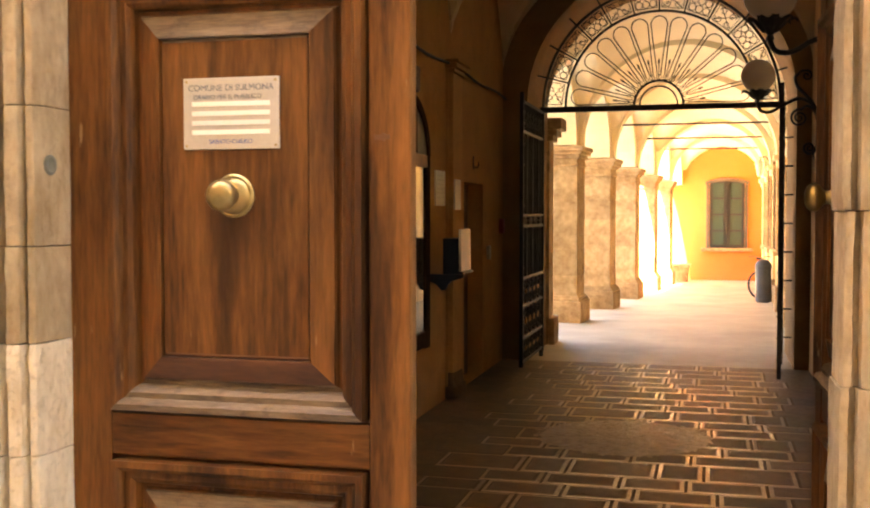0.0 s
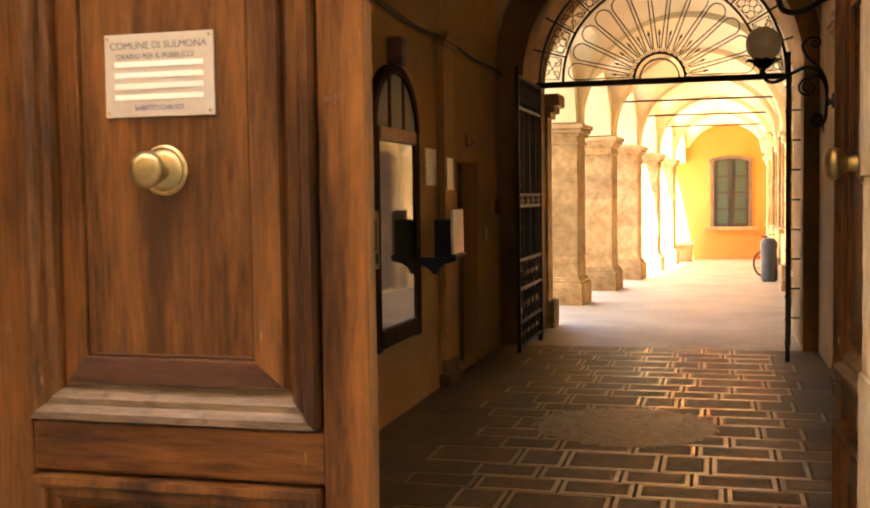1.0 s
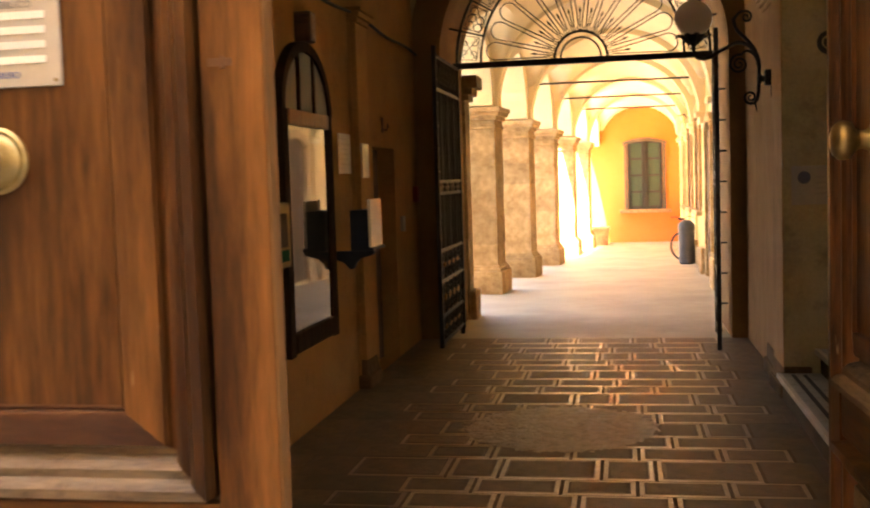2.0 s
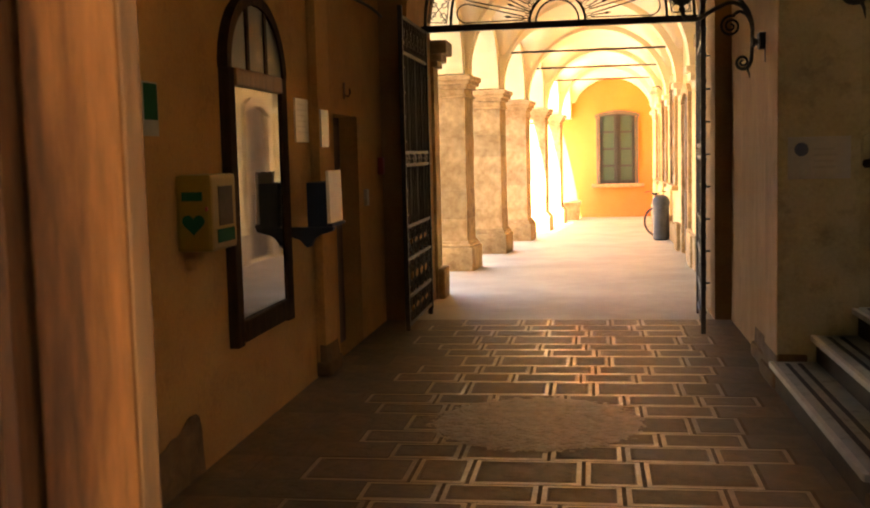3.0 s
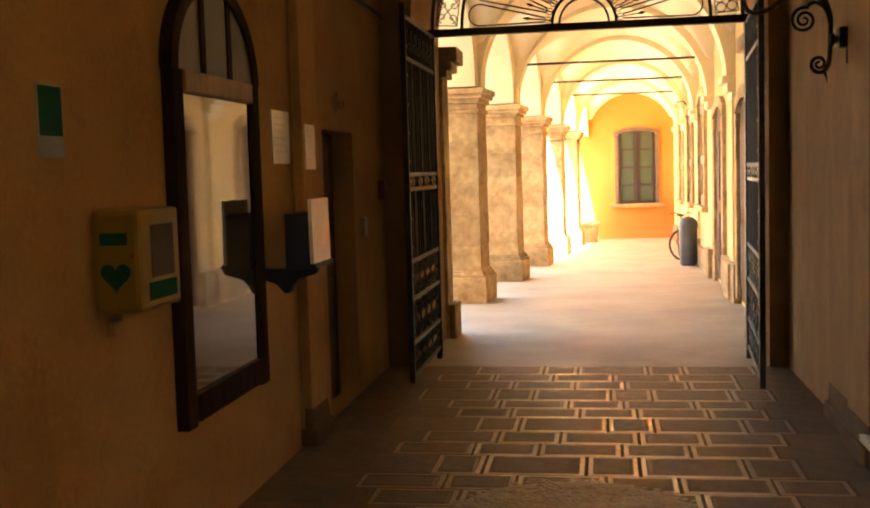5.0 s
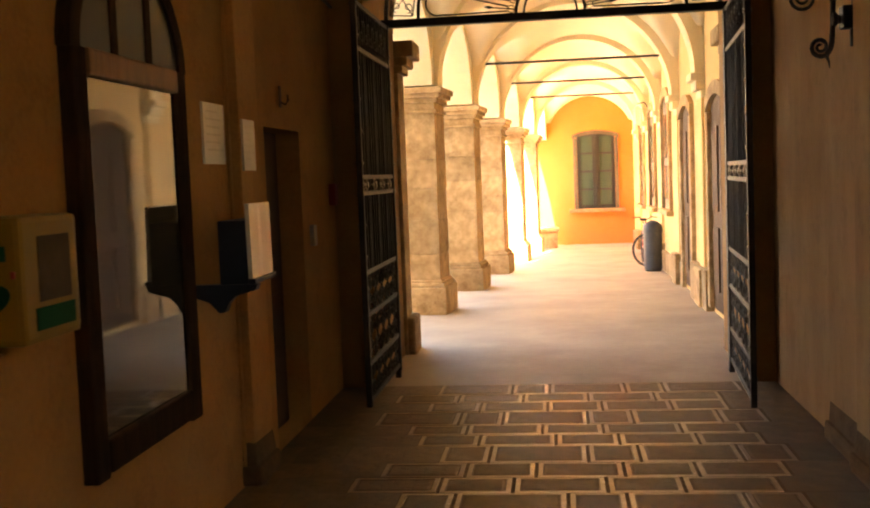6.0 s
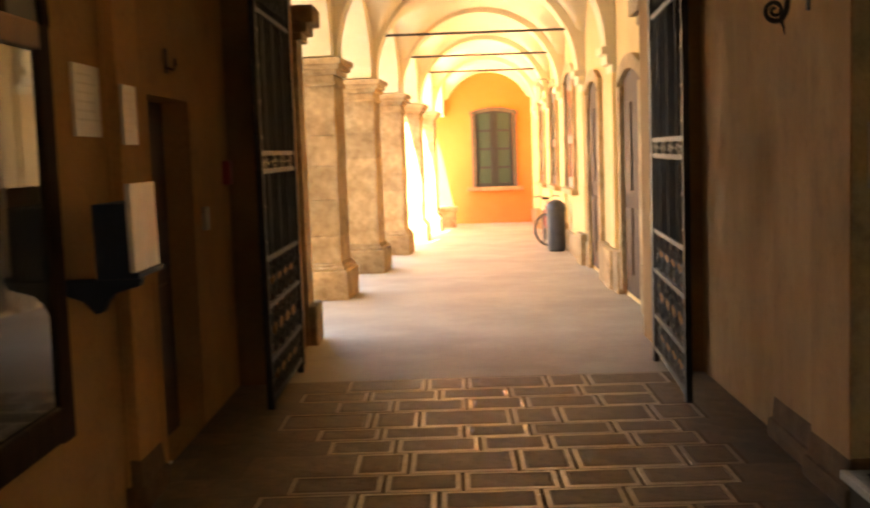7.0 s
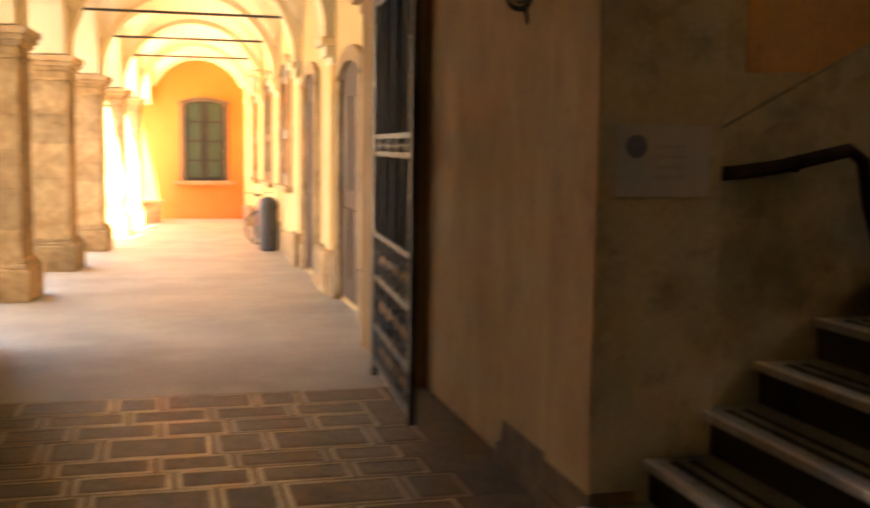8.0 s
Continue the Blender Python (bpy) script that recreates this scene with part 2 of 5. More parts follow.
GREY_LABEL = material("greyed_label", (0.085, 0.06, 0.034), (0.14, 0.10, 0.06), 8, 0.8, 0.0, spec=0.15)
INK = material("blue_grey_ink", (0.10, 0.105, 0.135), (0.15, 0.155, 0.19), 6, 0.5, 0.0)
BLUE = material("blue_lettering", (0.03, 0.06, 0.25), (0.05, 0.09, 0.32), 6, 0.5, 0.0)
YELLOW = material("yellow_plastic", (0.25, 0.142, 0.006), (0.32, 0.185, 0.009), 4, 0.5, 0.03)
GREEN = material("green_print", (0.010, 0.075, 0.032), (0.016, 0.11, 0.05), 4, 0.85, 0.0, spec=0.08)
RED = material("red_plastic", (0.30, 0.03, 0.02), (0.40, 0.05, 0.03), 4, 0.4, 0.0)
NAVY = material("dark_blue_metal", (0.018, 0.025, 0.045), (0.032, 0.041, 0.07), 5, 0.5, 0.05)
GREY_METAL = material("grey_metal", (0.05, 0.05, 0.056), (0.085, 0.085, 0.095), 5, 0.5, 0.05, metal=0.2)
VERDIGRIS = material("weathered_grey_metal", (0.14, 0.135, 0.10), (0.24, 0.225, 0.17), 30, 0.7, 0.3)
CABLE = material("dark_cable", (0.03, 0.022, 0.015), (0.05, 0.035, 0.025), 8, 0.6, 0.0)
RUBBER = material("black_rubber", (0.012, 0.012, 0.012), (0.03, 0.028, 0.026), 9, 0.7, 0.1)
SHUTTER = material("grey_green_glass_frame", (0.006, 0.0065, 0.0045), (0.014, 0.015, 0.010), 5, 0.5, 0.1)


def glass_material(name, tint, rough, ior):
    m = bpy.data.materials.new(name)
    m.use_nodes = True
    p = m.node_tree.nodes["Principled BSDF"]
    p.inputs["Base Color"].default_value = (*tint, 1)
    p.inputs["Roughness"].default_value = rough
    p.inputs["IOR"].default_value = ior
    k = m.node_tree.nodes.new("ShaderNodeTexNoise")
    k.inputs["Scale"].default_value = 1.5
    b = m.node_tree.nodes.new("ShaderNodeBump")
    b.inputs["Strength"].default_value, b.inputs["Distance"].default_value = 0.02, 0.02
    m.node_tree.links.new(k.outputs[0], b.inputs["Height"])
    m.node_tree.links.new(b.outputs[0], p.inputs["Normal"])
    return m


def opal_material():
    """Milk glass: light that falls on its back shines through."""
    m = bpy.data.materials.new("opal_glass_globe")
    m.use_nodes = True
    n, l = m.node_tree.nodes, m.node_tree.links
    p = n["Principled BSDF"]
    p.inputs["Base Color"].default_value, p.inputs["Roughness"].default_value = (0.72, 0.66, 0.57, 1), 0.3
    tr = n.new("ShaderNodeBsdfTranslucent")
    tr.inputs[0].default_value = (0.86, 0.80, 0.70, 1)
    dust = n.new("ShaderNodeTexNoise")
    dust.inputs["Scale"].default_value = 9
    mr = n.new("ShaderNodeMapRange")
    mr.inputs[3].default_value, mr.inputs[4].default_value = 0.55, 0.75
    l.new(dust.outputs[0], mr.inputs[0])
    mix = n.new("ShaderNodeMixShader")
    l.new(mr.outputs[0], mix.inputs[0])
    l.new(p.outputs[0], mix.inputs[1])
    l.new(tr.outputs[0], mix.inputs[2])
    l.new(mix.outputs[0], n["Material Output"].inputs[0])
    return m


OPAL = opal_material()
DARK_GLASS = glass_material("dark_window_glass", (0.055, 0.045, 0.03), 0.045, 1.8)
DULL_GLASS = glass_material("dusty_dull_glass", (0.07, 0.055, 0.035), 0.45, 1.4)
FAR_GLASS = glass_material("grey_green_window_glass", (0.05, 0.078, 0.055), 0.15, 1.45)


# ---- building helpers ----
def box(bm, x0, x1, y0, y1, z0, z1, bevel=0.0, m=None):
    r = bmesh.ops.create_cube(bm, size=1)
    vs = r["verts"]
    for v in vs:
        v.co = Vector((x0 + (v.co.x + 0.5) * (x1 - x0), y0 + (v.co.y + 0.5) * (y1 - y0), z0 + (v.co.z + 0.5) * (z1 - z0)))
    if bevel:
        es = {e for v in vs for e in v.link_edges}
        out = bmesh.ops.bevel(bm, geom=list(es), offset=bevel, segments=2, affect="EDGES", profile=0.6)
        vs = list({v for f in out["faces"] for v in f.verts} | {v for v in vs if v.is_valid})
    if m is not None:
        bmesh.ops.transform(bm, matrix=m, verts=vs)
    return vs


def tube(bm, pts, r, n=6, closed=False):
    pts = [Vector(p) for p in pts]
    rings = []
    for i, p in enumerate(pts):
        a = pts[i - 1] if i or closed else p
        b = pts[(i + 1) % len(pts)] if i < len(pts) - 1 or closed else p
        d = (b - a).normalized() if (b - a).length > 1e-9 else Vector((0, 0, 1))
        side = d.cross(Vector((0.123, 0.31, 0.94))).normalized()
        up = side.cross(d)
        rad = r[i] if isinstance(r, (list, tuple)) else r
        rings.append([bm.verts.new(p + rad * (math.cos(k * math.tau / n) * side + math.sin(k * math.tau / n) * up)) for k in range(n)])
    for i in range(len(rings) - (0 if closed else 1)):
        a, b = rings[i], rings[(i + 1) % len(rings)]
        for k in range(n):
            bm.faces.new((a[k], a[(k + 1) % n], b[(k + 1) % n], b[k]))
    if not closed:
        bm.faces.new(rings[0][::-1])
        bm.faces.new(rings[-1])


def lathe(bm, profile, m, n=28):
    """Turns (radius, height) pairs round the z axis of m."""
    rings = []
    for rad, h in profile:
        rings.append([bm.verts.new(m @ Vector((rad * math.cos(k * math.tau / n), rad * math.sin(k * math.tau / n), h))) for k in range(n)])
    for a, b in zip(rings, rings[1:]):
        for k in range(n):
            bm.faces.new((a[k], a[(k + 1) % n], b[(k + 1) % n], b[k]))
    bm.faces.new(rings[0][::-1])
    bm.faces.new(rings[-1])


def prism(bm, outline, m, depth):
    """A closed outline in m's x-z plane, thickened along m's y."""
    a = [bm.verts.new(m @ Vector((x, 0, z))) for x, z in outline]
    b = [bm.verts.new(m @ Vector((x, depth, z))) for x, z in outline]
    bm.faces.new(a)
    bm.faces.new(b[::-1])
    k = len(a)
    for i in range(k):
        bm.faces.new((a[i], b[i], b[(i + 1) % k], a[(i + 1) % k]))


def arch_panel(bm, m, s0, s1, c, r, zs, top, depth, foot=None, n=28, rz=None):
    """A wall in m's x-z plane from s0 to s1 with a round-headed opening (centre c, radius r, spring zs)."""
    rz = rz or r
    arc = [(c - r * math.cos(math.pi * i / n), zs + rz * math.sin(math.pi * i / n)) for i in range(n + 1)]
    low = zs if foot is None else foot
    line = [(s0, low)] + ([(c - r, low)] if low < zs else []) + arc + ([(c + r, low)] if low < zs else []) + [(s1, low), (s1, top), (s0, top)]
    prism(bm, line, m, depth)


def finish(bm, smooth=False, weld=True):
    if weld:
        bmesh.ops.remove_doubles(bm, verts=bm.verts, dist=0.0002)
    bmesh.ops.recalc_face_normals(bm, faces=bm.faces)
    me = bpy.data.meshes.new("mesh")
    bm.to_mesh(me)
    bm.free()
    if smooth:
        me.shade_smooth()
    return me


def sharp(me, angle=35):
    me.shade_smooth()
    me.set_sharp_from_angle(angle=radians(angle))


def part(name, bm, mat, parent, label="", smooth=False, weld=False):
    me = finish(bm, weld=weld)
    if smooth:
        sharp(me)
    me.materials.append(mat)
    ob = new(name, me)
    if parent is not None:
        ob.parent = parent
    if label:
        ob["label"] = label
    return ob


def thing(name, label, category, group="", kind="", at=(0, 0, 0)):
    ob = new(name)
    ob.location = at
    ob.empty_display_size = 0.1
    return tagged(ob, label, category, group, kind)


def solid(name, bm, mat, label, category, kind="", smooth=False, group="", weld=False):
    return tagged(part(name, bm, mat, None, "", smooth, weld), label, category, group, kind)


I4 = Matrix.Identity(4)

# ---- plan ----
HL, HR = -1.95, 1.0            # side walls of the entrance hall
GATE0, GATE1 = 10.30, 11.65     # the wall with the iron gate
GC, GR, GZ = -0.42, 1.285, 2.575  # its arch: centre, radius, spring
DOOR_Y = 2.26                   # outer face of the closed door leaf
PL, PR = -1.56, 0.36            # the portal's opening


def lz(y):
    """The loggia's floor falls gently away from the hall."""
    return -0.004 - 0.0155 * max(0.0, y - 13.0)


def xl(y):
    """The inner line of the arcade, which draws in towards the far end."""
    return -1.60 + 0.0785 * (y - 14.62)


def xr(y):
    return 1.10 + 0.014 * (y - 12)


PIERS = [14.62, 17.27, 19.98, 22.66, 25.36]
END_Y = 27.9
TURN = math.degrees(math.atan(0.0785))

# ---- ground ----
bm = bmesh.new()
box(bm, -400, 400, -400, 400, -1.5, -0.75)
solid("ground", bm, ASPHALT, "plain grey paved ground reaching the horizon", "ground", "structure")
bm = bmesh.new()
box(bm, -14, 14, -6, 2.7, -0.75, -0.03)
solid("street", bm, ASPHALT, "grey stone street paving before the portal", "street", "structure")
bm = bmesh.new()
box(bm, HL, HR, 2.7, 10.335, -0.2, -0.0035)
hall_floor = solid("hall_floor", bm, MORTAR, "dark stone block paving with pale worn margins", "floor", "structure")


def sheared(bm, y0, y1, f0, f1, z0, z1, steps=12):
    """A slab between two lines, which follows the fall of the loggia."""
    rows = []
    for i in range(steps + 1):
        y = y0 + (y1 - y0) * i / steps
        rows.append([bm.verts.new((x, y, z + lz(y))) for x, z in ((f0(y), z0), (f1(y), z0), (f1(y), z1), (f0(y), z1))])
    for a, b in zip(rows, rows[1:]):
        for k in range(4):
            bm.faces.new((a[k], a[(k + 1) % 4], b[(k + 1) % 4], b[k]))
    bm.faces.new(rows[0][::-1])
    bm.faces.new(rows[-1])


bm = bmesh.new()
sheared(bm, 10.338, END_Y + 0.3, lambda y: min(xl(y) - 0.62, -1.6) if y > 11.65 else -1.75, lambda y: xr(y) + 0.1 if y > 11.66 else 0.95, -0.3, 0.0, 40)
solid("loggia_floor", bm, SMOOTH_FLOOR, "smooth grey-brown stone floor of the loggia, worn and dusty", "floor", "structure")
bm = bmesh.new()
sheared(bm, 11.0, 34.0, lambda y: -16.0, lambda y: min(xl(y) - 0.63, -1.61), -0.3, -0.02, 30)
solid("courtyard_paving", bm, COURT, "pale sunlit stone paving of the courtyard", "paving", "structure")

# ---- street front ----
bm = bmesh.new()
box(bm, -7, PL - 0.42, 2.09, 2.75, -0.1, 13.0)
box(bm, PR + 0.12, PR + 0.42, 2.285, 2.75, -0.1, 3.75)
box(bm, PR + 0.42, 7, 2.09, 2.75, -0.1, 13.0)
box(bm, PL - 0.42, PR + 0.42, 2.09, 2.75, 3.75, 13.0)
solid("wall_front", bm, STREET_OCHRE, "pale stone street front with the portal", "wall", "structure")


def jamb(side, x_in):
    """A moulded stone door jamb of blocks laid on one another; the opening lies on its inner side."""
    t = thing("door_jamb", "weathered pale limestone door jamb with vertical mouldings", "door jamb", "portal jambs", at=(x_in, 2.07, 0))
    heights = [0.0, 0.50, 0.86, 1.15, 1.40, 1.76, 2.20, 2.6, 3.0, 3.4, 3.75] if side < 0 else [0.0, 0.42, 0.78, 1.12, 1.49, 1.95, 2.3, 2.7, 3.1, 3.45, 3.75]
    rng = random.Random(5 if side < 0 else 9)
    back = 0.68 if side < 0 else 0.20
    prof = [(0.0, back), (0.0, 0.06), (0.006, 0.042), (0.022, 0.036), (0.026, 0.056), (0.036, 0.056), (0.04, 0.024), (0.07, 0.012), (0.078, 0.046), (0.092, 0.046), (0.098, 0.0), (0.14, -0.012), (0.15, 0.03), (0.165, 0.03), (0.17, -0.02), (0.225, -0.045), (0.30, -0.05), (0.31, -0.02), (0.42, -0.02), (0.42, back)]
    for z0, z1 in zip(heights, heights[1:]):
        b = bmesh.new()
        off = rng.uniform(-0.004, 0.004)
        nz = 15
        rings = []
        for i in range(nz):
            z = z0 + 0.0015 + (z1 - z0 - 0.003) * i / (nz - 1)
            edge = 0.0025 if i in (0, nz - 1) else 0.0
            ring = []
            for px, py in prof:
                w = noise.noise(Vector((px * 9 + side * 5, py * 9, z * 7))) * 0.004 + noise.noise(Vector((px * 30, py * 30 + side, z * 24))) * 0.004
                ring.append(b.verts.new((side * (px + off + edge * 0.5 + abs(w) * 0.6), py + edge + w, z)))
            rings.append(ring)
        k = len(prof)
        for a, c in zip(rings, rings[1:]):
            for i in range(k):
                b.faces.new((a[i], a[(i + 1) % k], c[(i + 1) % k], c[i]))
        b.faces.new(rings[0][::-1])
        b.faces.new(rings[-1])
        # light on the low left stones is put into their paler colour
        part("stone", b, LIT_WORN_STONE if side < 0 and z1 < 1.2 else STONE, t, smooth=True)
    return t


left_jamb = jamb(-1, PL)
jamb(1, PR)
bm = bmesh.new()
lathe(bm, [(0.026, 0), (0.027, 0.005), (0.02, 0.007), (0.012, 0.002)], pose(PL - 0.004, 2.17, 1.61, 0, 90, 0), 14)
solid("bell_push", bm, VERDIGRIS, "small dark round metal socket in the stone jamb", "bell push", smooth=True)

# ---- portal doors ----
def ring_sides(x0, x1, z0, z1, profile, y):
    """The four mitred strips of such a moulding, one mesh each."""
    out = []
    for i in range(4):
        b = bmesh.new()
        rows = []
        for d, h in profile:
            c = [(x0 + d, z0 + d), (x1 - d, z0 + d), (x1 - d, z1 - d), (x0 + d, z1 - d)]
            p, q = c[i], c[(i + 1) % 4]
            rows.append([b.verts.new((p[0] + (q[0] - p[0]) * k / 10, y - h + 0.0012 * noise.noise(Vector((k * 0.7 + i * 9, d * 40, h * 50))), p[1] + (q[1] - p[1]) * k / 10)) for k in range(11)])
        for a, c in zip(rows, rows[1:]):
            for k in range(10):
                b.faces.new((a[k], a[k + 1], c[k + 1], c[k]))
        out.append(b)
    return out


MOULD = [(0.0, -0.024), (0.010, -0.024), (0.012, 0.022), (0.012, 0.034), (0.03, 0.036), (0.042, 0.026), (0.046, 0.012), (0.062, 0.014), (0.075, 0.006), (0.080, -0.006), (0.083, -0.022), (0.093, -0.022), (0.098, -0.012), (0.10, -0.012)]
BEVEL = [(0.10, -0.012), (0.102, -0.004), (0.162, 0.015), (0.167, 0.015), (0.1675, -0.002), (0.173, -0.002), (0.1735, 0.006), (0.178, 0.006)]


def door_leaf(name, label):
    """A panelled leaf of 1.03 m, built facing -y with its lower left corner at the origin."""
    W, H, TH = 1.03, 3.62, 0.065
    t = thing(name, label, "door", "portal door leaves")
    for a, c in ((0.0, 0.128), (0.915, W)):
        b = bmesh.new()
        box(b, a, c, 0, TH, -0.02, H, 0.005)
        part("stile", b, WOOD, t)
    for z0, z1 in ((-0.02, 0.15), (0.888, 1.009), (2.236, 2.36), (3.405, H)):
        b = bmesh.new()
        box(b, 0.1285, 0.9145, 0.003, TH - 0.002, z0, z1, 0.004)
        part("rail", b, WOOD_X, t)
    b = bmesh.new()
    box(b, 0.1285, 0.9145, 0.036, 0.058, 0.151, 3.404)
    part("backing_board", b, WOOD, t)
    for x0, z0, x1, z1 in ((0.1287, 0.151, 0.9143, 0.8875), (0.1287, 1.0095, 0.9143, 2.2355), (0.1287, 2.3605, 0.9143, 3.4045)):
        for i, b in enumerate(ring_sides(x0, x1, z0, z1, MOULD, 0.006)):
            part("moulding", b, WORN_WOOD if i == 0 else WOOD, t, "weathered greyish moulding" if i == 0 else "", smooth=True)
        panel = new("panel")
        panel.parent = t
        b = bmesh.new()
        d = 0.178
        vs = [(x0 + d, z0 + d), (x1 - d, z0 + d), (x1 - d, z1 - d), (x0 + d, z1 - d)]
        b.faces.new([b.verts.new((x, 0.0, z)) for x, z in vs])
        part("field", b, FIELD_WOOD, panel, "raised flat field with knots and scratches")
        # the top bevel is paler and the bottom one darker than the sides
        for i, b in enumerate(ring_sides(x0, x1, z0, z1, BEVEL, 0.006)):
            part("bevel", b, WORN_WOOD if i == 2 else (DARK_OAK if i == 0 else WOOD), panel, "dark lower bevel" if i == 0 else "")
    # closing edge: worn, and paler to put the light on it into the colour
    b = bmesh.new()
    box(b, W - 0.004, W + 0.002, 0.008, TH - 0.008, 0.02, H - 0.02, 0.004)
    part("edge_strip", b, DOOR_EDGE, t, "worn rounded closing edge, paler for the light it catches")
    b = bmesh.new()
    box(b, 0.93, 0.975, -0.002, 0.0, 1.778, 1.791, 0.001)
    box(b, 0.953, 0.961, -0.003, 0.0, 1.774, 1.795, 0.001)
    part("lock_plate", b, DARK_OAK, t, "small blackened iron lock plate")
    b = bmesh.new()
    kx, kz = 0.522, 1.63
    lathe(b, [(0.060, 0.0), (0.061, 0.007), (0.055, 0.012), (0.050, 0.011), (0.046, 0.018), (0.036, 0.024), (0.026, 0.028), (0.020, 0.04), (0.020, 0.052), (0.026, 0.060), (0.038, 0.068), (0.043, 0.080), (0.042, 0.092), (0.034, 0.103), (0.02, 0.109), (0.004, 0.111)], pose(kx, 0.001, kz, 90, 0, 0), 36)
    part("knob", b, BRASS, t, "round tarnished brass knob on a stepped rosette", smooth=True)
    return t


leaf = door_leaf("door_leaf", "closed panelled oak door leaf, brown and weathered, in a stone portal")
leaf.matrix_basis = pose(-1.564, DOOR_Y, 0.02) @ Matrix.Diagonal((0.92, 0.926, 0.926, 1))
open_leaf = copy_thing(leaf, pose(0.43, 3.37, 0.02, 0, 0, -87.5))
open_leaf["label"] = "opened panelled oak door leaf, standing back against the hall side"


def lettering(name, text, size, mat, m, parent):
    c = bpy.data.curves.new("text", "FONT")
    c.body, c.size, c.align_x, c.align_y, c.extrude = text, size, "CENTER", "CENTER", 0.0004
    tmp = bpy.data.objects.new("tmp", c)
    scene.collection.objects.link(tmp)
    me = bpy.data.meshes.new_from_object(tmp.evaluated_get(bpy.context.evaluated_depsgraph_get()))
    bpy.data.objects.remove(tmp)
    me.transform(m)
    me.materials.clear()
    me.materials.append(mat)
    ob = new(name, me)
    ob.parent = parent
    return ob


def bars(bm, x0, x1, z0, z1, y, rows, fill=0.6, seed=1):
    """Unreadable lines of print as plain bars."""
    rng = random.Random(seed)
    step = (z1 - z0) / rows
    for i in range(rows):
        z = z0 + i * step
        box(bm, x0, x0 + (x1 - x0) * rng.uniform(0.65, 1.0), y - 0.0006, y, z, z + step * fill)


plate = thing("opening_hours_plate", "white enamel plate with blue-grey lettering and four blank strips", "sign", at=(-1.09, DOOR_Y - 0.003, 1.74))
b = bmesh.new()
box(b, -0.145, 0.145, -0.004, 0.0028, -0.099, 0.099, 0.002)
part("plate", b, WHITE, plate)
lettering("heading", "COMUNE DI SULMONA", 0.0245, INK, pose(0, -0.0045, 0.070, 90, 0, 0), plate)
lettering("subheading", "ORARIO PER IL PUBBLICO", 0.018, INK, pose(-0.01, -0.0045, 0.045, 90, 0, 0), plate)
for i in range(4):
    b = bmesh.new()
    box(b, -0.118, 0.118, -0.0055, -0.004, 0.020 - i * 0.026, 0.033 - i * 0.026, 0.0005)
    part("strip", b, BAR, plate, "blank glossy white strip")
lettering("footer", "SABATO CHIUSO", 0.017, BLUE, pose(0.0, -0.0045, -0.078, 90, 0, 0), plate)
for sx in (-1, 1):
    for sz in (-1, 1):
        b = bmesh.new()
        lathe(b, [(0.004, 0), (0.004, 0.0015), (0.001, 0.002)], pose(sx * 0.135, -0.004, sz * 0.089, 90, 0, 0), 10)
        part("screw", b, BRASS, plate)

plate.scale = (0.915, 1.0, 0.925)

# ---- entrance hall: walls ----
bm = bmesh.new()
box(bm, HL - 0.6, HL, 2.75, 6.10, -0.2, 4.9)
box(bm, HL - 0.6, HL, 7.42, 8.575, -0.2, 4.9)
box(bm, HL - 0.6, HL, 9.34, 11.65, -0.2, 4.9)
box(bm, HL - 0.6, HL, 8.575, 9.34, 1.75, 4.9)
box(bm, HL - 0.6, HL, 6.10, 7.42, -0.2, 0.56)
arch_panel(bm, pose(HL, 0, 0, 0, 0, 90), 6.10, 7.42, 6.765, 0.45, 1.90, 4.9, 0.6, foot=0.56, rz=0.36)
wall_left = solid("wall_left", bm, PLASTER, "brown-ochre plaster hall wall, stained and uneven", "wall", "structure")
bm = bmesh.new()
arch_panel(bm, pose(HR + 0.35, 0, 0, 0, 0, 90), 2.75, GATE0, 6.585, 1.165, 2.5, 4.9, 0.35, foot=-0.2)
solid("wall_right", bm, PALE_PLASTER, "brown-ochre plaster hall wall with the arched stair opening", "wall", "structure")
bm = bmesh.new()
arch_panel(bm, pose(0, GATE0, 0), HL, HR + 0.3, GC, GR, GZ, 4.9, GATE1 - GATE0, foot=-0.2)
solid("wall_gate", bm, DARK_PLASTER, "thick plaster cross wall pierced by the gate arch", "wall", "structure")


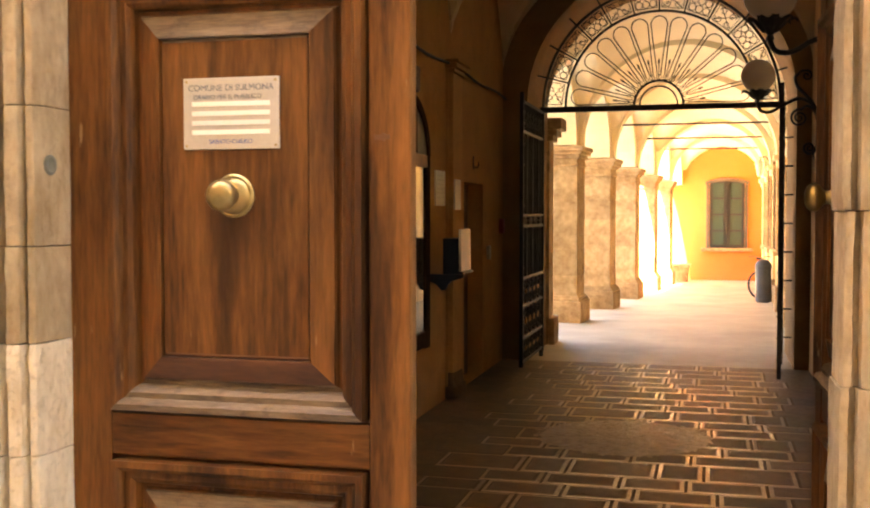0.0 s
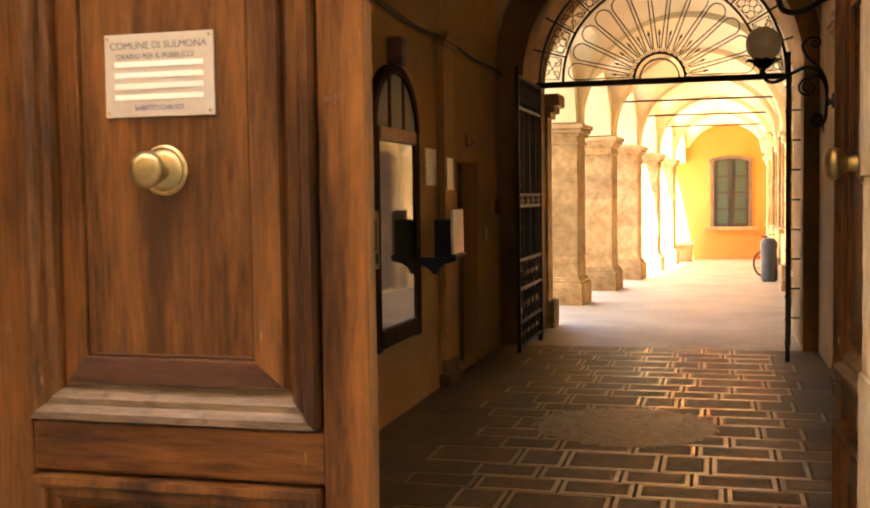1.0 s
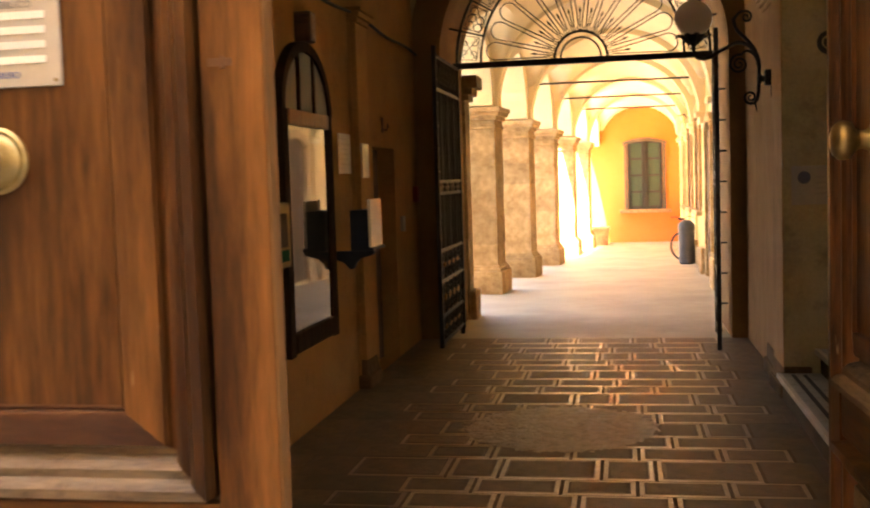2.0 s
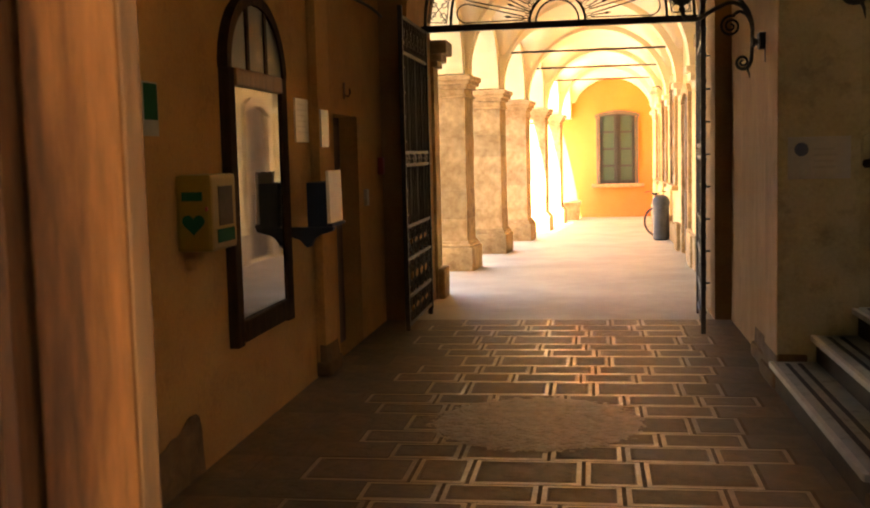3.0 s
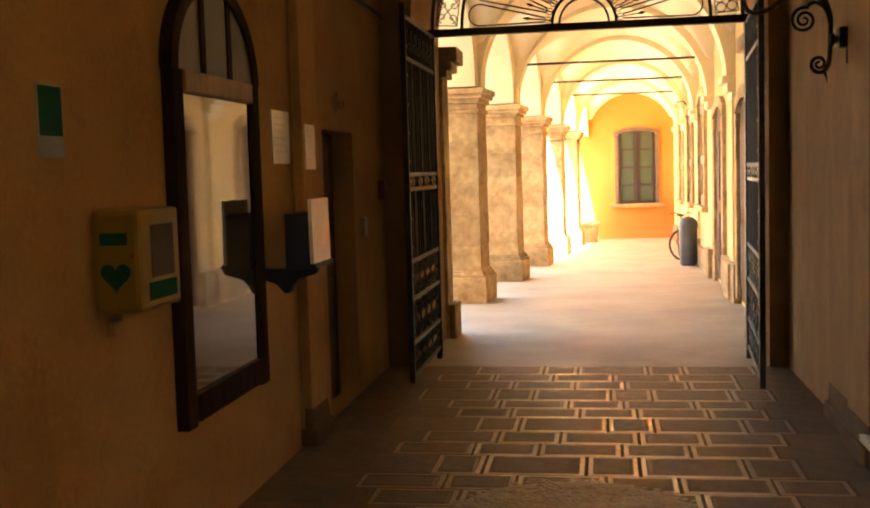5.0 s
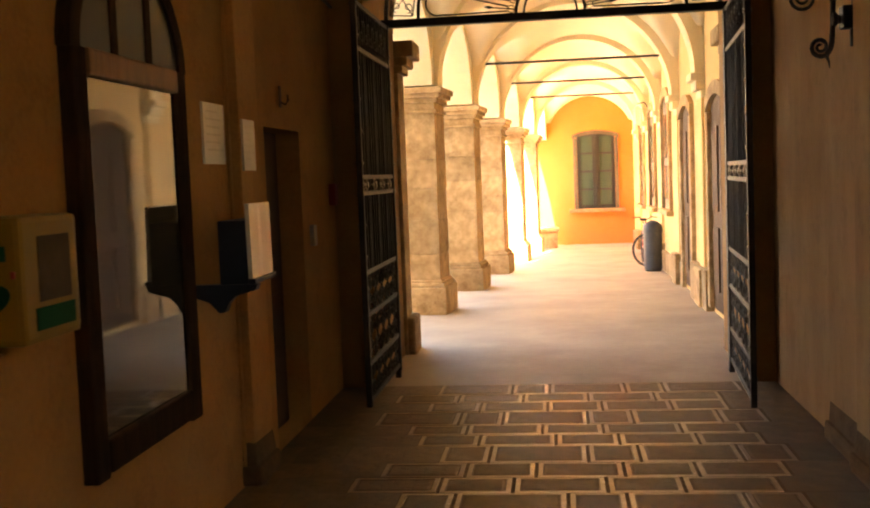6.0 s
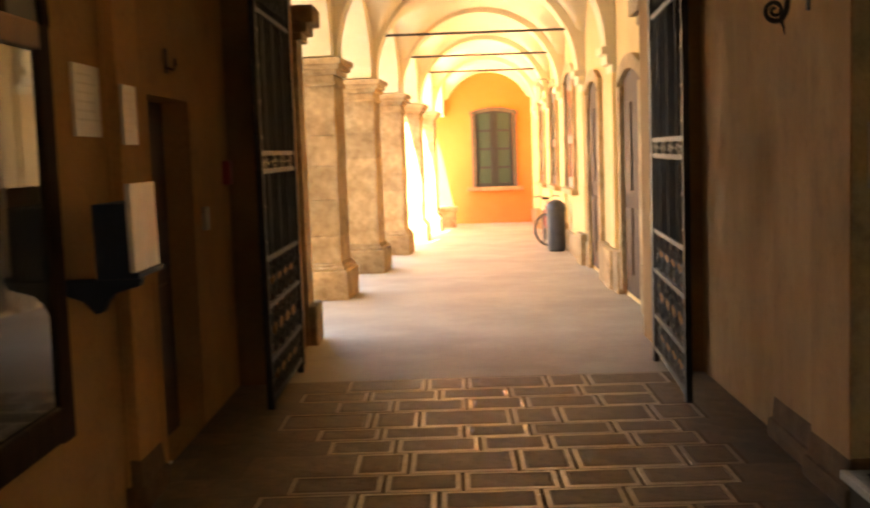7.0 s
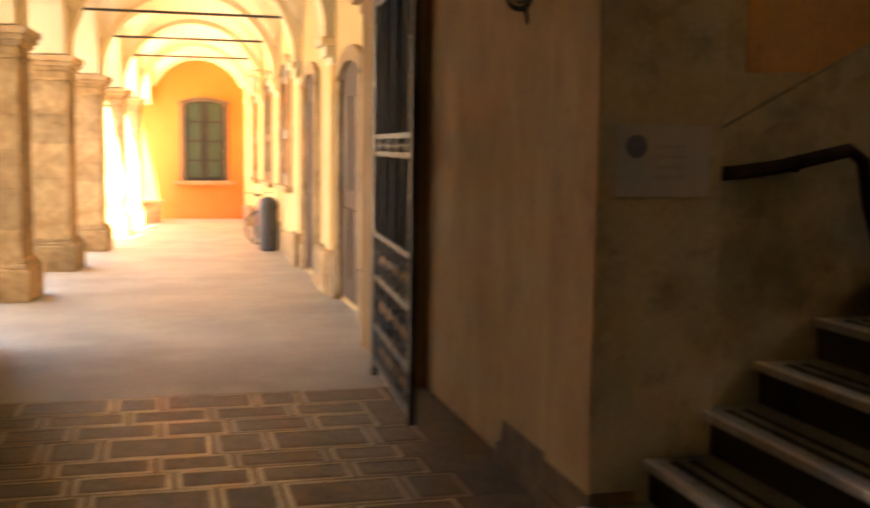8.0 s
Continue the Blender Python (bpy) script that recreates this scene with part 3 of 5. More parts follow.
def groin(bm, y0, y1, fl, fr, zs, z_add, nu=28, nv=24, rise_x=None, rise_y=None):
    """A groined bay: the higher of two crossing barrels."""
    g = []
    for j in range(nv + 1):
        v = -math.cos(math.pi * j / nv)
        y = (y0 + y1) / 2 + v * (y1 - y0) / 2
        row = []
        for i in range(nu + 1):
            u = -math.cos(math.pi * i / nu)
            a, b = fl(y), fr(y)
            h = (rise_x or (b - a) / 2) * math.sqrt(max(0, 1 - u * u))
            k = (rise_y or (y1 - y0) / 2) * math.sqrt(max(0, 1 - v * v))
            row.append(bm.verts.new(((a + b) / 2 + u * (b - a) / 2, y, zs + max(h, k) + z_add(y))))
        g.append(row)
    for a, b in zip(g, g[1:]):
        for i in range(nu):
            bm.faces.new((a[i], a[i + 1], b[i + 1], b[i]))


bm = bmesh.new()
for y0, y1 in ((2.75, 5.2), (5.2, 8.1), (8.1, 10.30)):
    groin(bm, y0, y1, lambda y: HL - 0.02, lambda y: HR + 0.02, 2.72, lambda y: 0, rise_x=1.35, rise_y=1.2)
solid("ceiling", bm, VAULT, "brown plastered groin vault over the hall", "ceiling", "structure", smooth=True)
bm = bmesh.new()
box(bm, HL - 0.6, HR + 3.5, 2.7, 11.65, 4.9, 7.5)
solid("roof_slab", bm, FACADE, "plain masonry above the hall vault", "roof", "structure")


def pilaster(name, x0, x1, y0, y1, top, face):
    """A plaster pilaster with a stone foot and a plain moulded cap; face is +1 where it looks to +x."""
    t = thing(name, "plaster wall pilaster with a worn stone foot", "pilaster", "hall pilasters", "structure")
    b = bmesh.new()
    box(b, x0, x1, y0, y1, 0.20, top, 0.008)
    part("shaft", b, PLASTER if face > 0 else PALE_PLASTER, t)
    o = 0.03
    fx0, fx1 = (x0, x1 + o) if face > 0 else (x0 - o, x1)
    b = bmesh.new()
    box(b, fx0, fx1, y0 - o, y1 + o, 0, 0.10, 0.025)
    k = (fx0, fx1 - 0.02) if face > 0 else (fx0 + 0.02, fx1)
    box(b, k[0], k[1], y0 - o + 0.02, y1 + o - 0.02, 0.09, 0.215, 0.018)
    for v in b.verts:
        if v.co.z > 0.15:
            v.co.x += (0.012 if face < 0 else -0.012)
        v.co += Vector((1, 1, 0)) * 0.012 * noise.noise(v.co * 9)
    part("foot", b, FOOT_STONE, t, "worn brown stone foot")
    b = bmesh.new()
    for i, (h0, h1, d) in enumerate(((0.0, 0.035, 0.015), (0.035, 0.075, 0.035), (0.075, 0.10, 0.055))):
        box(b, x0 - (d if face < 0 else 0), x1 + (d if face > 0 else 0), y0 - d, y1 + d, top + h0 - 0.001, top + h1, 0.008)
    part("cap", b, PLASTER if face > 0 else PALE_PLASTER, t, "plain moulded plaster cap")
    return t


pilaster("pilaster", HL - 0.05, HL + 0.06, 7.945, 8.27, 2.60, 1)
pilaster("pilaster", 0.93, HR + 0.1, 7.676, 8.12, 2.62, -1)
pilaster("pilaster", 0.965, HR + 0.1, 8.121, 8.75, 2.62, -1)
pilaster("pilaster", 0.92, HR + 0.1, 4.75, 5.42, 2.62, -1)

# thin dark patch with a ragged top, just proud of the left wall
b = bmesh.new()
edge = [(5.05 + 0.04 * k, 0.06 + 0.24 * (k / 18) ** 0.5 + 0.03 * noise.noise(Vector((k * 0.35, 3, 1)))) for k in range(19)]
edge += [(5.80, 0.27), (5.825, 0.21), (5.83, 0.12), (5.85, 0.0)]
prism(b, [(5.05, -0.01)] + edge, pose(HL + 0.007, 0, 0, 0, 0, 90), 0.03)
solid("wall_foot", b, FOOT_STONE, "low dark patch with a ragged top at the base of the plaster wall", "stone foot", "structure")

# stair behind the right wall
STEPS = 13
stair = thing("stone_stair", "stone stair with pale marble nosings and dark treads, rising into the dark", "stair", "", "structure")
for k in range(STEPS):
    x0, z1 = 0.891 + 0.236 * k, 0.013 + 0.157 * (k + 1)
    b = bmesh.new()
    box(b, x0 + 0.03, x0 + 0.27, 5.43 if k < 2 else 5.2, 7.665 if k < 2 else 7.745, z1 - (0.17 if k == 0 else 0.157), z1 - 0.03)
    part("riser", b, RISER, stair)
    b = bmesh.new()
    box(b, x0, x0 + 0.28, 5.43 if k < 2 else 5.2, 7.665 if k < 2 else 7.745, z1 - 0.032, z1, 0.008)
    tread = part("tread", b, STEP, stair)
    b = bmesh.new()
    box(b, x0 - 0.006, x0 + 0.022, 5.435, 7.66 if k < 2 else 7.74, z1 - 0.030, z1 + 0.003, 0.004)
    part("nosing", b, MARBLE, tread, "pale worn marble nosing")
    b = bmesh.new()
    for q in range(2):
        box(b, x0 + 0.075 + 0.07 * q, x0 + 0.10 + 0.07 * q, 5.6, 7.6 if k < 2 else 7.66, z1 - 0.001, z1 + 0.003)
    part("grip_strip", b, RUBBER, tread, "dark anti-slip strips")
# the end walls leave an unseen opening, added to bring daylight onto the stair
for nm, dims in (("wall_stair", (1.40, 5.2, 7.75, 8.3, -0.2, 4.9)), ("wall_stair_reveal", (0.936, 1.395, 7.672, 7.95, 0.0, 2.62)), ("wall_stair_near", (1.40, 5.2, 4.9, 5.2, -0.2, 4.9)), ("wall_stair_end", (5.2, 5.5, 4.9, 8.3, -0.2, 2.7)), ("wall_stair_end_top", (5.2, 5.5, 4.9, 8.3, 4.6, 4.9)), ("wall_stair_end_side", (5.2, 5.5, 4.9, 5.5, 2.7, 4.6)), ("wall_stair_end_pier", (5.2, 5.5, 7.7, 8.3, 2.7, 4.6)), ("ceiling_stair", (1.36, 5.2, 5.2, 7.745, 4.7, 4.9))):
    bm = bmesh.new()
    box(bm, *dims)
    solid(nm, bm, STAIR_PLASTER, "grey-green plaster closing the stairwell", "wall", "structure")
# unseen wall, added to limit and warm the light through that opening
bm = bmesh.new()
box(bm, 7.9, 8.2, 3.0, 10.0, -0.75, 5.6)
solid("wall_light_well", bm, LOGGIA, "unseen yellow-ochre wall added outside the stair opening to temper its daylight", "wall", "structure")
bm = bmesh.new()
prism(bm, [(1.42, 1.40), (4.9, 3.26), (4.9, 3.36), (1.42, 1.49)], pose(0, 7.715, 0), 0.04)
solid("wall_string", bm, STAIR_PLASTER, "sloping stone moulding along the stair wall", "moulding", "structure")
bm = bmesh.new()
tube(bm, [(1.44, 7.745, 1.33), (1.47, 7.70, 1.335), (1.62, 7.69, 1.355), (1.92, 7.69, 1.42), (1.98, 7.69, 1.38), (2.01, 7.69, 1.22), (2.06, 7.69, 1.09), (2.16, 7.69, 1.06), (2.5, 7.69, 1.22), (4.6, 7.69, 2.6)], 0.026, 10)
for x, z in ((1.72, 1.376), (2.4, 1.17), (3.4, 1.81), (4.4, 2.47)):
    tube(bm, [(x, 7.69, z), (x, 7.71, z - 0.03), (x, 7.755, z - 0.03)], 0.01, 6)
solid("handrail", bm, DARK_WOOD, "dark handrail with a looped bend along the stair wall", "handrail", smooth=True)

bm = bmesh.new()
prism(bm, [(1.52, 1.69), (1.80, 1.70), (5.1, 3.47), (5.1, 4.65), (1.52, 4.65)], pose(0, 7.744, 0), 0.0058)
solid("wall_stair_paint", bm, PLASTER, "brown-orange painted field on the upper stair wall", "wall", "structure")

notice = thing("notice_board", "white notice with a round blue emblem on the stair wall", "sign", at=(1.163, 7.670, 1.372))
b = bmesh.new()
box(b, -0.176, 0.176, -0.008, 0.0, -0.123, 0.123, 0.002)
part("board", b, CARD, notice)
b = bmesh.new()
lathe(b, [(0.04, 0), (0.04, 0.001)], pose(-0.10, -0.008, 0.05, 90, 0, 0), 20)
part("emblem", b, FADED_BLUE, notice, "round blue emblem")
b = bmesh.new()
bars(b, -0.03, 0.13, -0.06, 0.08, -0.008, 4, 0.35, 4)
part("print", b, FADED, notice)

# ---- arched glazed case on the left wall ----
case = thing("arched_showcase", "arched dark wooden glazed case with reflecting panes on the plaster", "showcase", at=(HL, 0, 0))
Y0, Y1, ZB, ZT = 6.33, 7.20, 0.63, 1.815
YC = (Y0 + Y1) / 2
SIDE = pose(0, 0, 0, 0, 0, 90)        # x runs along the wall, y points to -x


def side_box(bm, y0, y1, x0, x1, z0, z1, bevel=0.0):
    box(bm, x0, x1, y0, y1, z0, z1, bevel)


for a, c in ((Y0 - 0.065, Y0 + 0.03), (Y1 - 0.04, Y1 + 0.07)):
    b = bmesh.new()
    side_box(b, a, c, -0.02, 0.052, ZB - 0.13, ZT + 0.09, 0.008)
    part("post", b, DARK_WOOD, case)
b = bmesh.new()
side_box(b, Y0 + 0.031, Y1 - 0.041, -0.02, 0.06, ZB - 0.115, ZB - 0.0, 0.012)
part("sill", b, DARK_WOOD, case, "dark wooden sill")
b = bmesh.new()
side_box(b, Y0 + 0.031, Y1 - 0.041, -0.02, 0.062, ZT, ZT + 0.09, 0.01)
part("transom", b, DOOR_EDGE, case, "worn bare wooden transom")
arc = [(YC - 0.445 * math.cos(math.pi * i / 24), ZT + 0.085 + 0.355 * math.sin(math.pi * i / 24)) for i in range(25)]
b = bmesh.new()
for (ya, za), (yb, zb) in zip(arc, arc[1:]):
    ka, kb = [((y - YC) * 1.15 + YC, (z - ZT - 0.085) * 1.18 + ZT + 0.085) for y, z in ((ya, za), (yb, zb))]
    prism(b, [(ya, za), (yb, zb), kb, ka], pose(0.052, 0, 0, 0, 0, 90), 0.07)
part("arch_frame", b, DARK_WOOD, case, weld=True)
for k in (-0.155, 0.155):
    b = bmesh.new()
    side_box(b, YC + k - 0.028, YC + k + 0.028, 0.0, 0.045, ZT + 0.085, ZT + 0.085 + 0.345, 0.006)
    part("mullion", b, DARK_WOOD, case)
b = bmesh.new()
side_box(b, Y0 + 0.03, Y1 - 0.035, 0.030, 0.038, ZB - 0.005, ZT + 0.005)
part("pane", b, DARK_GLASS, case, "large pane mirroring the bright loggia")
b = bmesh.new()
prism(b, [(y, z) for y, z in arc], pose(0.038, 0, 0, 0, 0, 90), 0.008)
part("pane", b, DULL_GLASS, case, "dusty half-round pane")
b = bmesh.new()
side_box(b, YC - 0.06, YC + 0.07, -0.02, 0.10, ZT + 0.50, ZT + 0.68, 0.02)
part("keystone", b, DARK_OAK, case, "projecting dark keystone block")
bm = bmesh.new()
box(bm, HL - 0.58, HL - 0.56, 6.0, 7.5, 0.3, 2.7)
solid("window_back", bm, DARK_WOOD, "dark boarding behind the window", "boarding", "structure")

# ---- small things on the left wall ----
bm = bmesh.new()
box(bm, HL - 0.30, HL - 0.14, 8.58, 9.335, 0.0, 1.745, 0.004)
door_1 = tagged(part("door_1", bm, BROWN_DOOR, None), "plain brown painted side door, shut, in the hall wall", "door", "", "structure")
for z0, z1 in ((0.15, 0.8), (0.95, 1.68)):
    b = bmesh.new()
    box(b, HL - 0.145, HL - 0.128, 8.70, 9.22, z0, z1, 0.006)
    part("door_panel", b, BROWN_DOOR, door_1)
aed = thing("defibrillator_cabinet", "yellow wall cabinet with a green heart sign and grey side label", "cabinet", at=(HL, 5.815, 1.216))
b = bmesh.new()
box(b, 0.0, 0.165, -0.165, 0.165, -0.17, 0.17, 0.018)
part("housing", b, YELLOW, aed)
b = bmesh.new()
heart = []
for i in range(40):
    a = i / 40 * math.tau
    heart.append((0.0038 * 16 * math.sin(a) ** 3 * 0.85, 0.0038 * (13 * math.cos(a) - 5 * math.cos(2 * a) - 2 * math.cos(3 * a) - math.cos(4 * a)) * 0.85))
prism(b, heart, pose(0.08, -0.1675, -0.045), 0.002)
part("heart_sign", b, GREEN, aed, "green heart sign")
b = bmesh.new()
box(b, 0.03, 0.125, -0.1675, -0.165, 0.055, 0.095)
part("print", b, GREEN, aed, "green bar of print")
b = bmesh.new()
box(b, 0.165, 0.1675, -0.075, 0.105, -0.06, 0.115)
part("side_label", b, GREY_LABEL, aed, "greyed paper label")
b = bmesh.new()
box(b, 0.165, 0.1685, -0.10, 0.12, -0.135, -0.075)
part("side_print", b, GREEN, aed)
b = bmesh.new()
box(b, 0.137, 0.15, -0.172, -0.165, 0.01, 0.03, 0.003)
part("latch", b, RED, aed)
bm = bmesh.new()
box(bm, HL, HL + 0.025, 5.74, 5.80, 0.955, 1.01, 0.006)
solid("wall_socket", bm, PLASTER, "small painted-over socket below the yellow cabinet", "socket")
sign = thing("exit_sign", "green and white emergency sign on the plaster", "sign", at=(HL, 5.43, 1.666))
b = bmesh.new()
box(b, 0, 0.004, -0.074, 0.074, -0.112, 0.112)
part("board", b, CARD, sign)
b = bmesh.new()
box(b, 0.004, 0.005, -0.068, 0.068, -0.045, 0.105)
part("green_field", b, GREEN, sign)


def sheet(name, label, y0, y1, z0, z1, mat, x=HL, tilt=0.0, rows=6, ink=INK):
    t = thing(name, label, "notice", at=(x, (y0 + y1) / 2, (z0 + z1) / 2))
    h, v = (y1 - y0) / 2, (z1 - z0) / 2
    b = bmesh.new()
    box(b, 0, 0.012, -h, h, -v, v, 0.002)
    part("sheet", b, mat, t)
    b = bmesh.new()
    rng = random.Random(int(y0 * 100))
    for i in range(rows):
        z = v * 0.75 - i * (1.5 * v / rows)
        box(b, 0.0121, 0.0127, -h * 0.8, -h * 0.8 + 1.6 * h * rng.uniform(0.6, 1), z - 0.4 * v / rows, z)
    part("print", b, ink, t)
    return t


sheet("paper_notice", "framed pale paper notice on the plaster", 7.58, 7.87, 1.543, 1.815, GLOSSY, ink=PAPER)
sheet("plaque", "small pale plaque with dark markings on the pilaster", 7.965, 8.155, 1.512, 1.755, GLOSSY, x=HL + 0.06, ink=PAPER)
post = thing("letter_box", "dark blue wall box on a bracket with pale leaflets", "letter box", at=(HL, 7.35, 1.19))
b = bmesh.new()
box(b, 0.125, 0.248, 0.0, 0.32, -0.158, 0.108, 0.006)
part("body", b, NAVY, post)
b = bmesh.new()
prism(b, [(0.0, -0.21), (0.07, -0.235), (0.11, -0.28), (0.135, -0.275), (0.15, -0.24), (0.18, -0.21), (0.27, -0.185), (0.28, -0.16), (0.0, -0.16)], pose(0, 0.02, 0), 0.05)
part("bracket", b, NAVY, post, "dark shaped bracket")
b = bmesh.new()
prof = [(0.249, 0.0), (0.266, 0.004), (0.270, 0.11), (0.266, 0.17), (0.269, 0.25), (0.263, 0.328), (0.249, 0.332)]
lo = [b.verts.new((x, y, -0.135)) for x, y in prof]
hi = [b.verts.new((x - 0.004, y, 0.176)) for x, y in prof]
for k in range(len(prof) - 1):
    b.faces.new((lo[k], lo[k + 1], hi[k + 1], hi[k]))
b.faces.new(lo[::-1])
b.faces.new(hi)
part("leaflet_holder", b, GLOSSY, post, "pale glossy leaflets in a clear holder")
b = bmesh.new()
box(b, 0.2485, 0.278, 0.0, 0.335, -0.157, -0.137, 0.003)
part("tray", b, NAVY, post, "dark tray under the leaflets")
bm = bmesh.new()
box(bm, HL, HL + 0.03, 9.505, 9.585, 1.05, 1.18, 0.006)
solid("light_switch", bm, WHITE, "white light switch beside the brown door", "switch")
bm = bmesh.new()
box(bm, HL, HL + 0.045, 10.10, 10.20, 1.285, 1.43, 0.008)
solid("alarm_box", bm, RED, "small dark red alarm box on the plaster", "alarm")
hook = thing("wall_hook", "small brown painted hook on the plaster above the side door", "hook", at=(HL, 8.93, 1.93))
b = bmesh.new()
box(b, 0.0, 0.008, -0.02, 0.02, -0.06, 0.06, 0.003)
part("back_plate", b, BROWN_DOOR, hook)
b = bmesh.new()
tube(b, [(0.004, 0, -0.03), (0.035, 0, -0.045), (0.05, 0, -0.02), (0.048, 0, 0.01)], 0.006, 6)
part("prong", b, BROWN_DOOR, hook, smooth=True)
bm = bmesh.new()
tube(bm, [(HL + 0.03, 6.0 + 0.22 * k, 2.66 + 0.015 * math.sin(k * 0.8) - (0.0 if k < 12 else 0.004 * (k - 12))) for k in range(21)], 0.012, 6)
solid("wall_cable", bm, CABLE, "dark cable run along the plaster wall", "cable", smooth=True)
bm = bmesh.new()
tube(bm, [(HL + 0.012, 7.93, 2.64), (HL + 0.012, 7.93, 1.2), (HL + 0.012, 7.93, 0.10)], 0.009, 6)
solid("wall_conduit", bm, PLASTER, "thin painted conduit down the wall", "conduit", smooth=True)

# ---- iron gate and fanlight ----
GY = 10.66
fan = thing("fanlight", "black wrought-iron fanlight with radiating petals and a panelled rim", "fanlight", at=(-0.43, GY, GZ))
R_OUT, R_IN, R_HUB = 1.165, 0.935, 0.24


def ring_pts(r, a0=0.0, a1=math.pi, n=48, y=0.0):
    return [(r * math.cos(a0 + (a1 - a0) * i / n), y, r * math.sin(a0 + (a1 - a0) * i / n)) for i in range(n + 1)]


def flat(bm, pts, w, d):
    """A flat iron strip along pts, of width w in its plane and depth d."""
    pts = [Vector(p) for p in pts]
    rows = []
    for i, p in enumerate(pts):
        q = (pts[min(i + 1, len(pts) - 1)] - pts[max(i - 1, 0)]).normalized()
        s = Vector((q.z, 0, -q.x)) * (w / 2)
        e = Vector((0, d / 2, 0))
        rows.append([bm.verts.new(p + a) for a in (s - e, s + e, -s + e, -s - e)])
    for a, c in zip(rows, rows[1:]):
        for k in range(4):
            bm.faces.new((a[k], a[(k + 1) % 4], c[(k + 1) % 4], c[k]))
    bm.faces.new(rows[0][::-1])
    bm.faces.new(rows[-1])


for r, w, nm in ((R_OUT, 0.026, "outer_ring"), (R_IN, 0.022, "inner_ring"), (R_HUB, 0.02, "hub_ring"), (R_HUB - 0.055, 0.014, "hub_ring")):
    b = bmesh.new()
    flat(b, ring_pts(r), w, 0.03)
    part(nm, b, IRON, fan)
b = bmesh.new()
box(b, -1.20, 1.215, -0.035, 0.035, -0.055, 0.0, 0.004)
part("transom_bar", b, IRON, fan, "heavy straight iron transom bar")
for k in range(1, 12):
    a = math.pi * k / 12
    b = bmesh.new()
    flat(b, [(R_IN * math.cos(a), 0, R_IN * math.sin(a)), (1.27 * math.cos(a), 0, 1.27 * math.sin(a))], 0.016, 0.024)
    part("spoke", b, IRON, fan)


def scroll(cx, cz, r, a0, turns, sgn, n=18):
    return [(cx + r * (1 - 0.8 * i / n) * math.cos(a0 + sgn * turns * math.tau * i / n), 0, cz + r * (1 - 0.8 * i / n) * math.sin(a0 + sgn * turns * math.tau * i / n)) for i in range(n + 1)]


for k in range(12):
    a = math.pi * (k + 0.5) / 12
    mid = (R_IN + R_OUT) / 2
    M = pose(mid * math.cos(a), 0, mid * math.sin(a)) @ Matrix.Rotation(-(a - math.pi / 2), 4, "Y")
    b = bmesh.new()
    hw, hh = 0.105, 0.082
    rows = [[(-hw, 0, -hh), (hw, 0, -hh)], [(hw, 0, -hh), (hw * 1.1, 0, hh)], [(hw * 1.1, 0, hh), (-hw * 1.1, 0, hh)], [(-hw * 1.1, 0, hh), (-hw, 0, -hh)]]
    if k % 2:
        rows += [scroll(sx * 0.05, sz * 0.04, 0.04, 0 if sx > 0 else math.pi, 1.1, sx * sz) for sx in (-1, 1) for sz in (-1, 1)]
        rows += [[(-hw, 0, -hh), (hw, 0, hh)], [(hw, 0, -hh), (-hw, 0, hh)]]
    else:
        for sx in (-0.07, 0, 0.07):
            for sz in (-0.04, 0.04):
                rows.append([(sx + 0.034 * math.cos(i * math.tau / 12), 0, sz + 0.036 * math.sin(i * math.tau / 12)) for i in range(13)])
    for pts in rows:
        tube(b, [M @ Vector(p) for p in pts], 0.0045, 4)
    part("rim_panel", b, IRON, fan, "small panel of iron scrolls")
for k in range(13):
    a = math.pi * (k + 0.5) / 13
    ca, sa = math.cos(a), math.sin(a)
    b = bmesh.new()
    w0, w1, r0, r1 = 0.016, 0.082, 0.30, 0.80
    side = Vector((-sa, 0, ca))
    out = Vector((ca, 0, sa))
    pts = [out * r0 + side * w0, out * r1 + side * w1]
    pts += [out * (r1 + 0.085 * math.sin(math.pi * i / 10)) + side * w1 * math.cos(math.pi * i / 10) for i in range(1, 10)]
    pts += [out * r1 - side * w1, out * r0 - side * w0]
    tube(b, pts, 0.006, 5)
    tube(b, [out * R_HUB + side * 0.0, out * 0.42], 0.005, 5)
    lathe(b, [(0.003, -0.03), (0.013, 0), (0.003, 0.035)], Matrix.Translation(out * 0.43) @ out.to_track_quat("Z", "Y").to_matrix().to_4x4(), 6)
    tube(b, [out * 0.275 + 0.025 * (math.cos(i * math.tau / 10) * side + math.sin(i * math.tau / 10) * out) for i in range(10)], 0.004, 4, True)
    part("petal", b, IRON, fan, "long iron petal with a spear point")
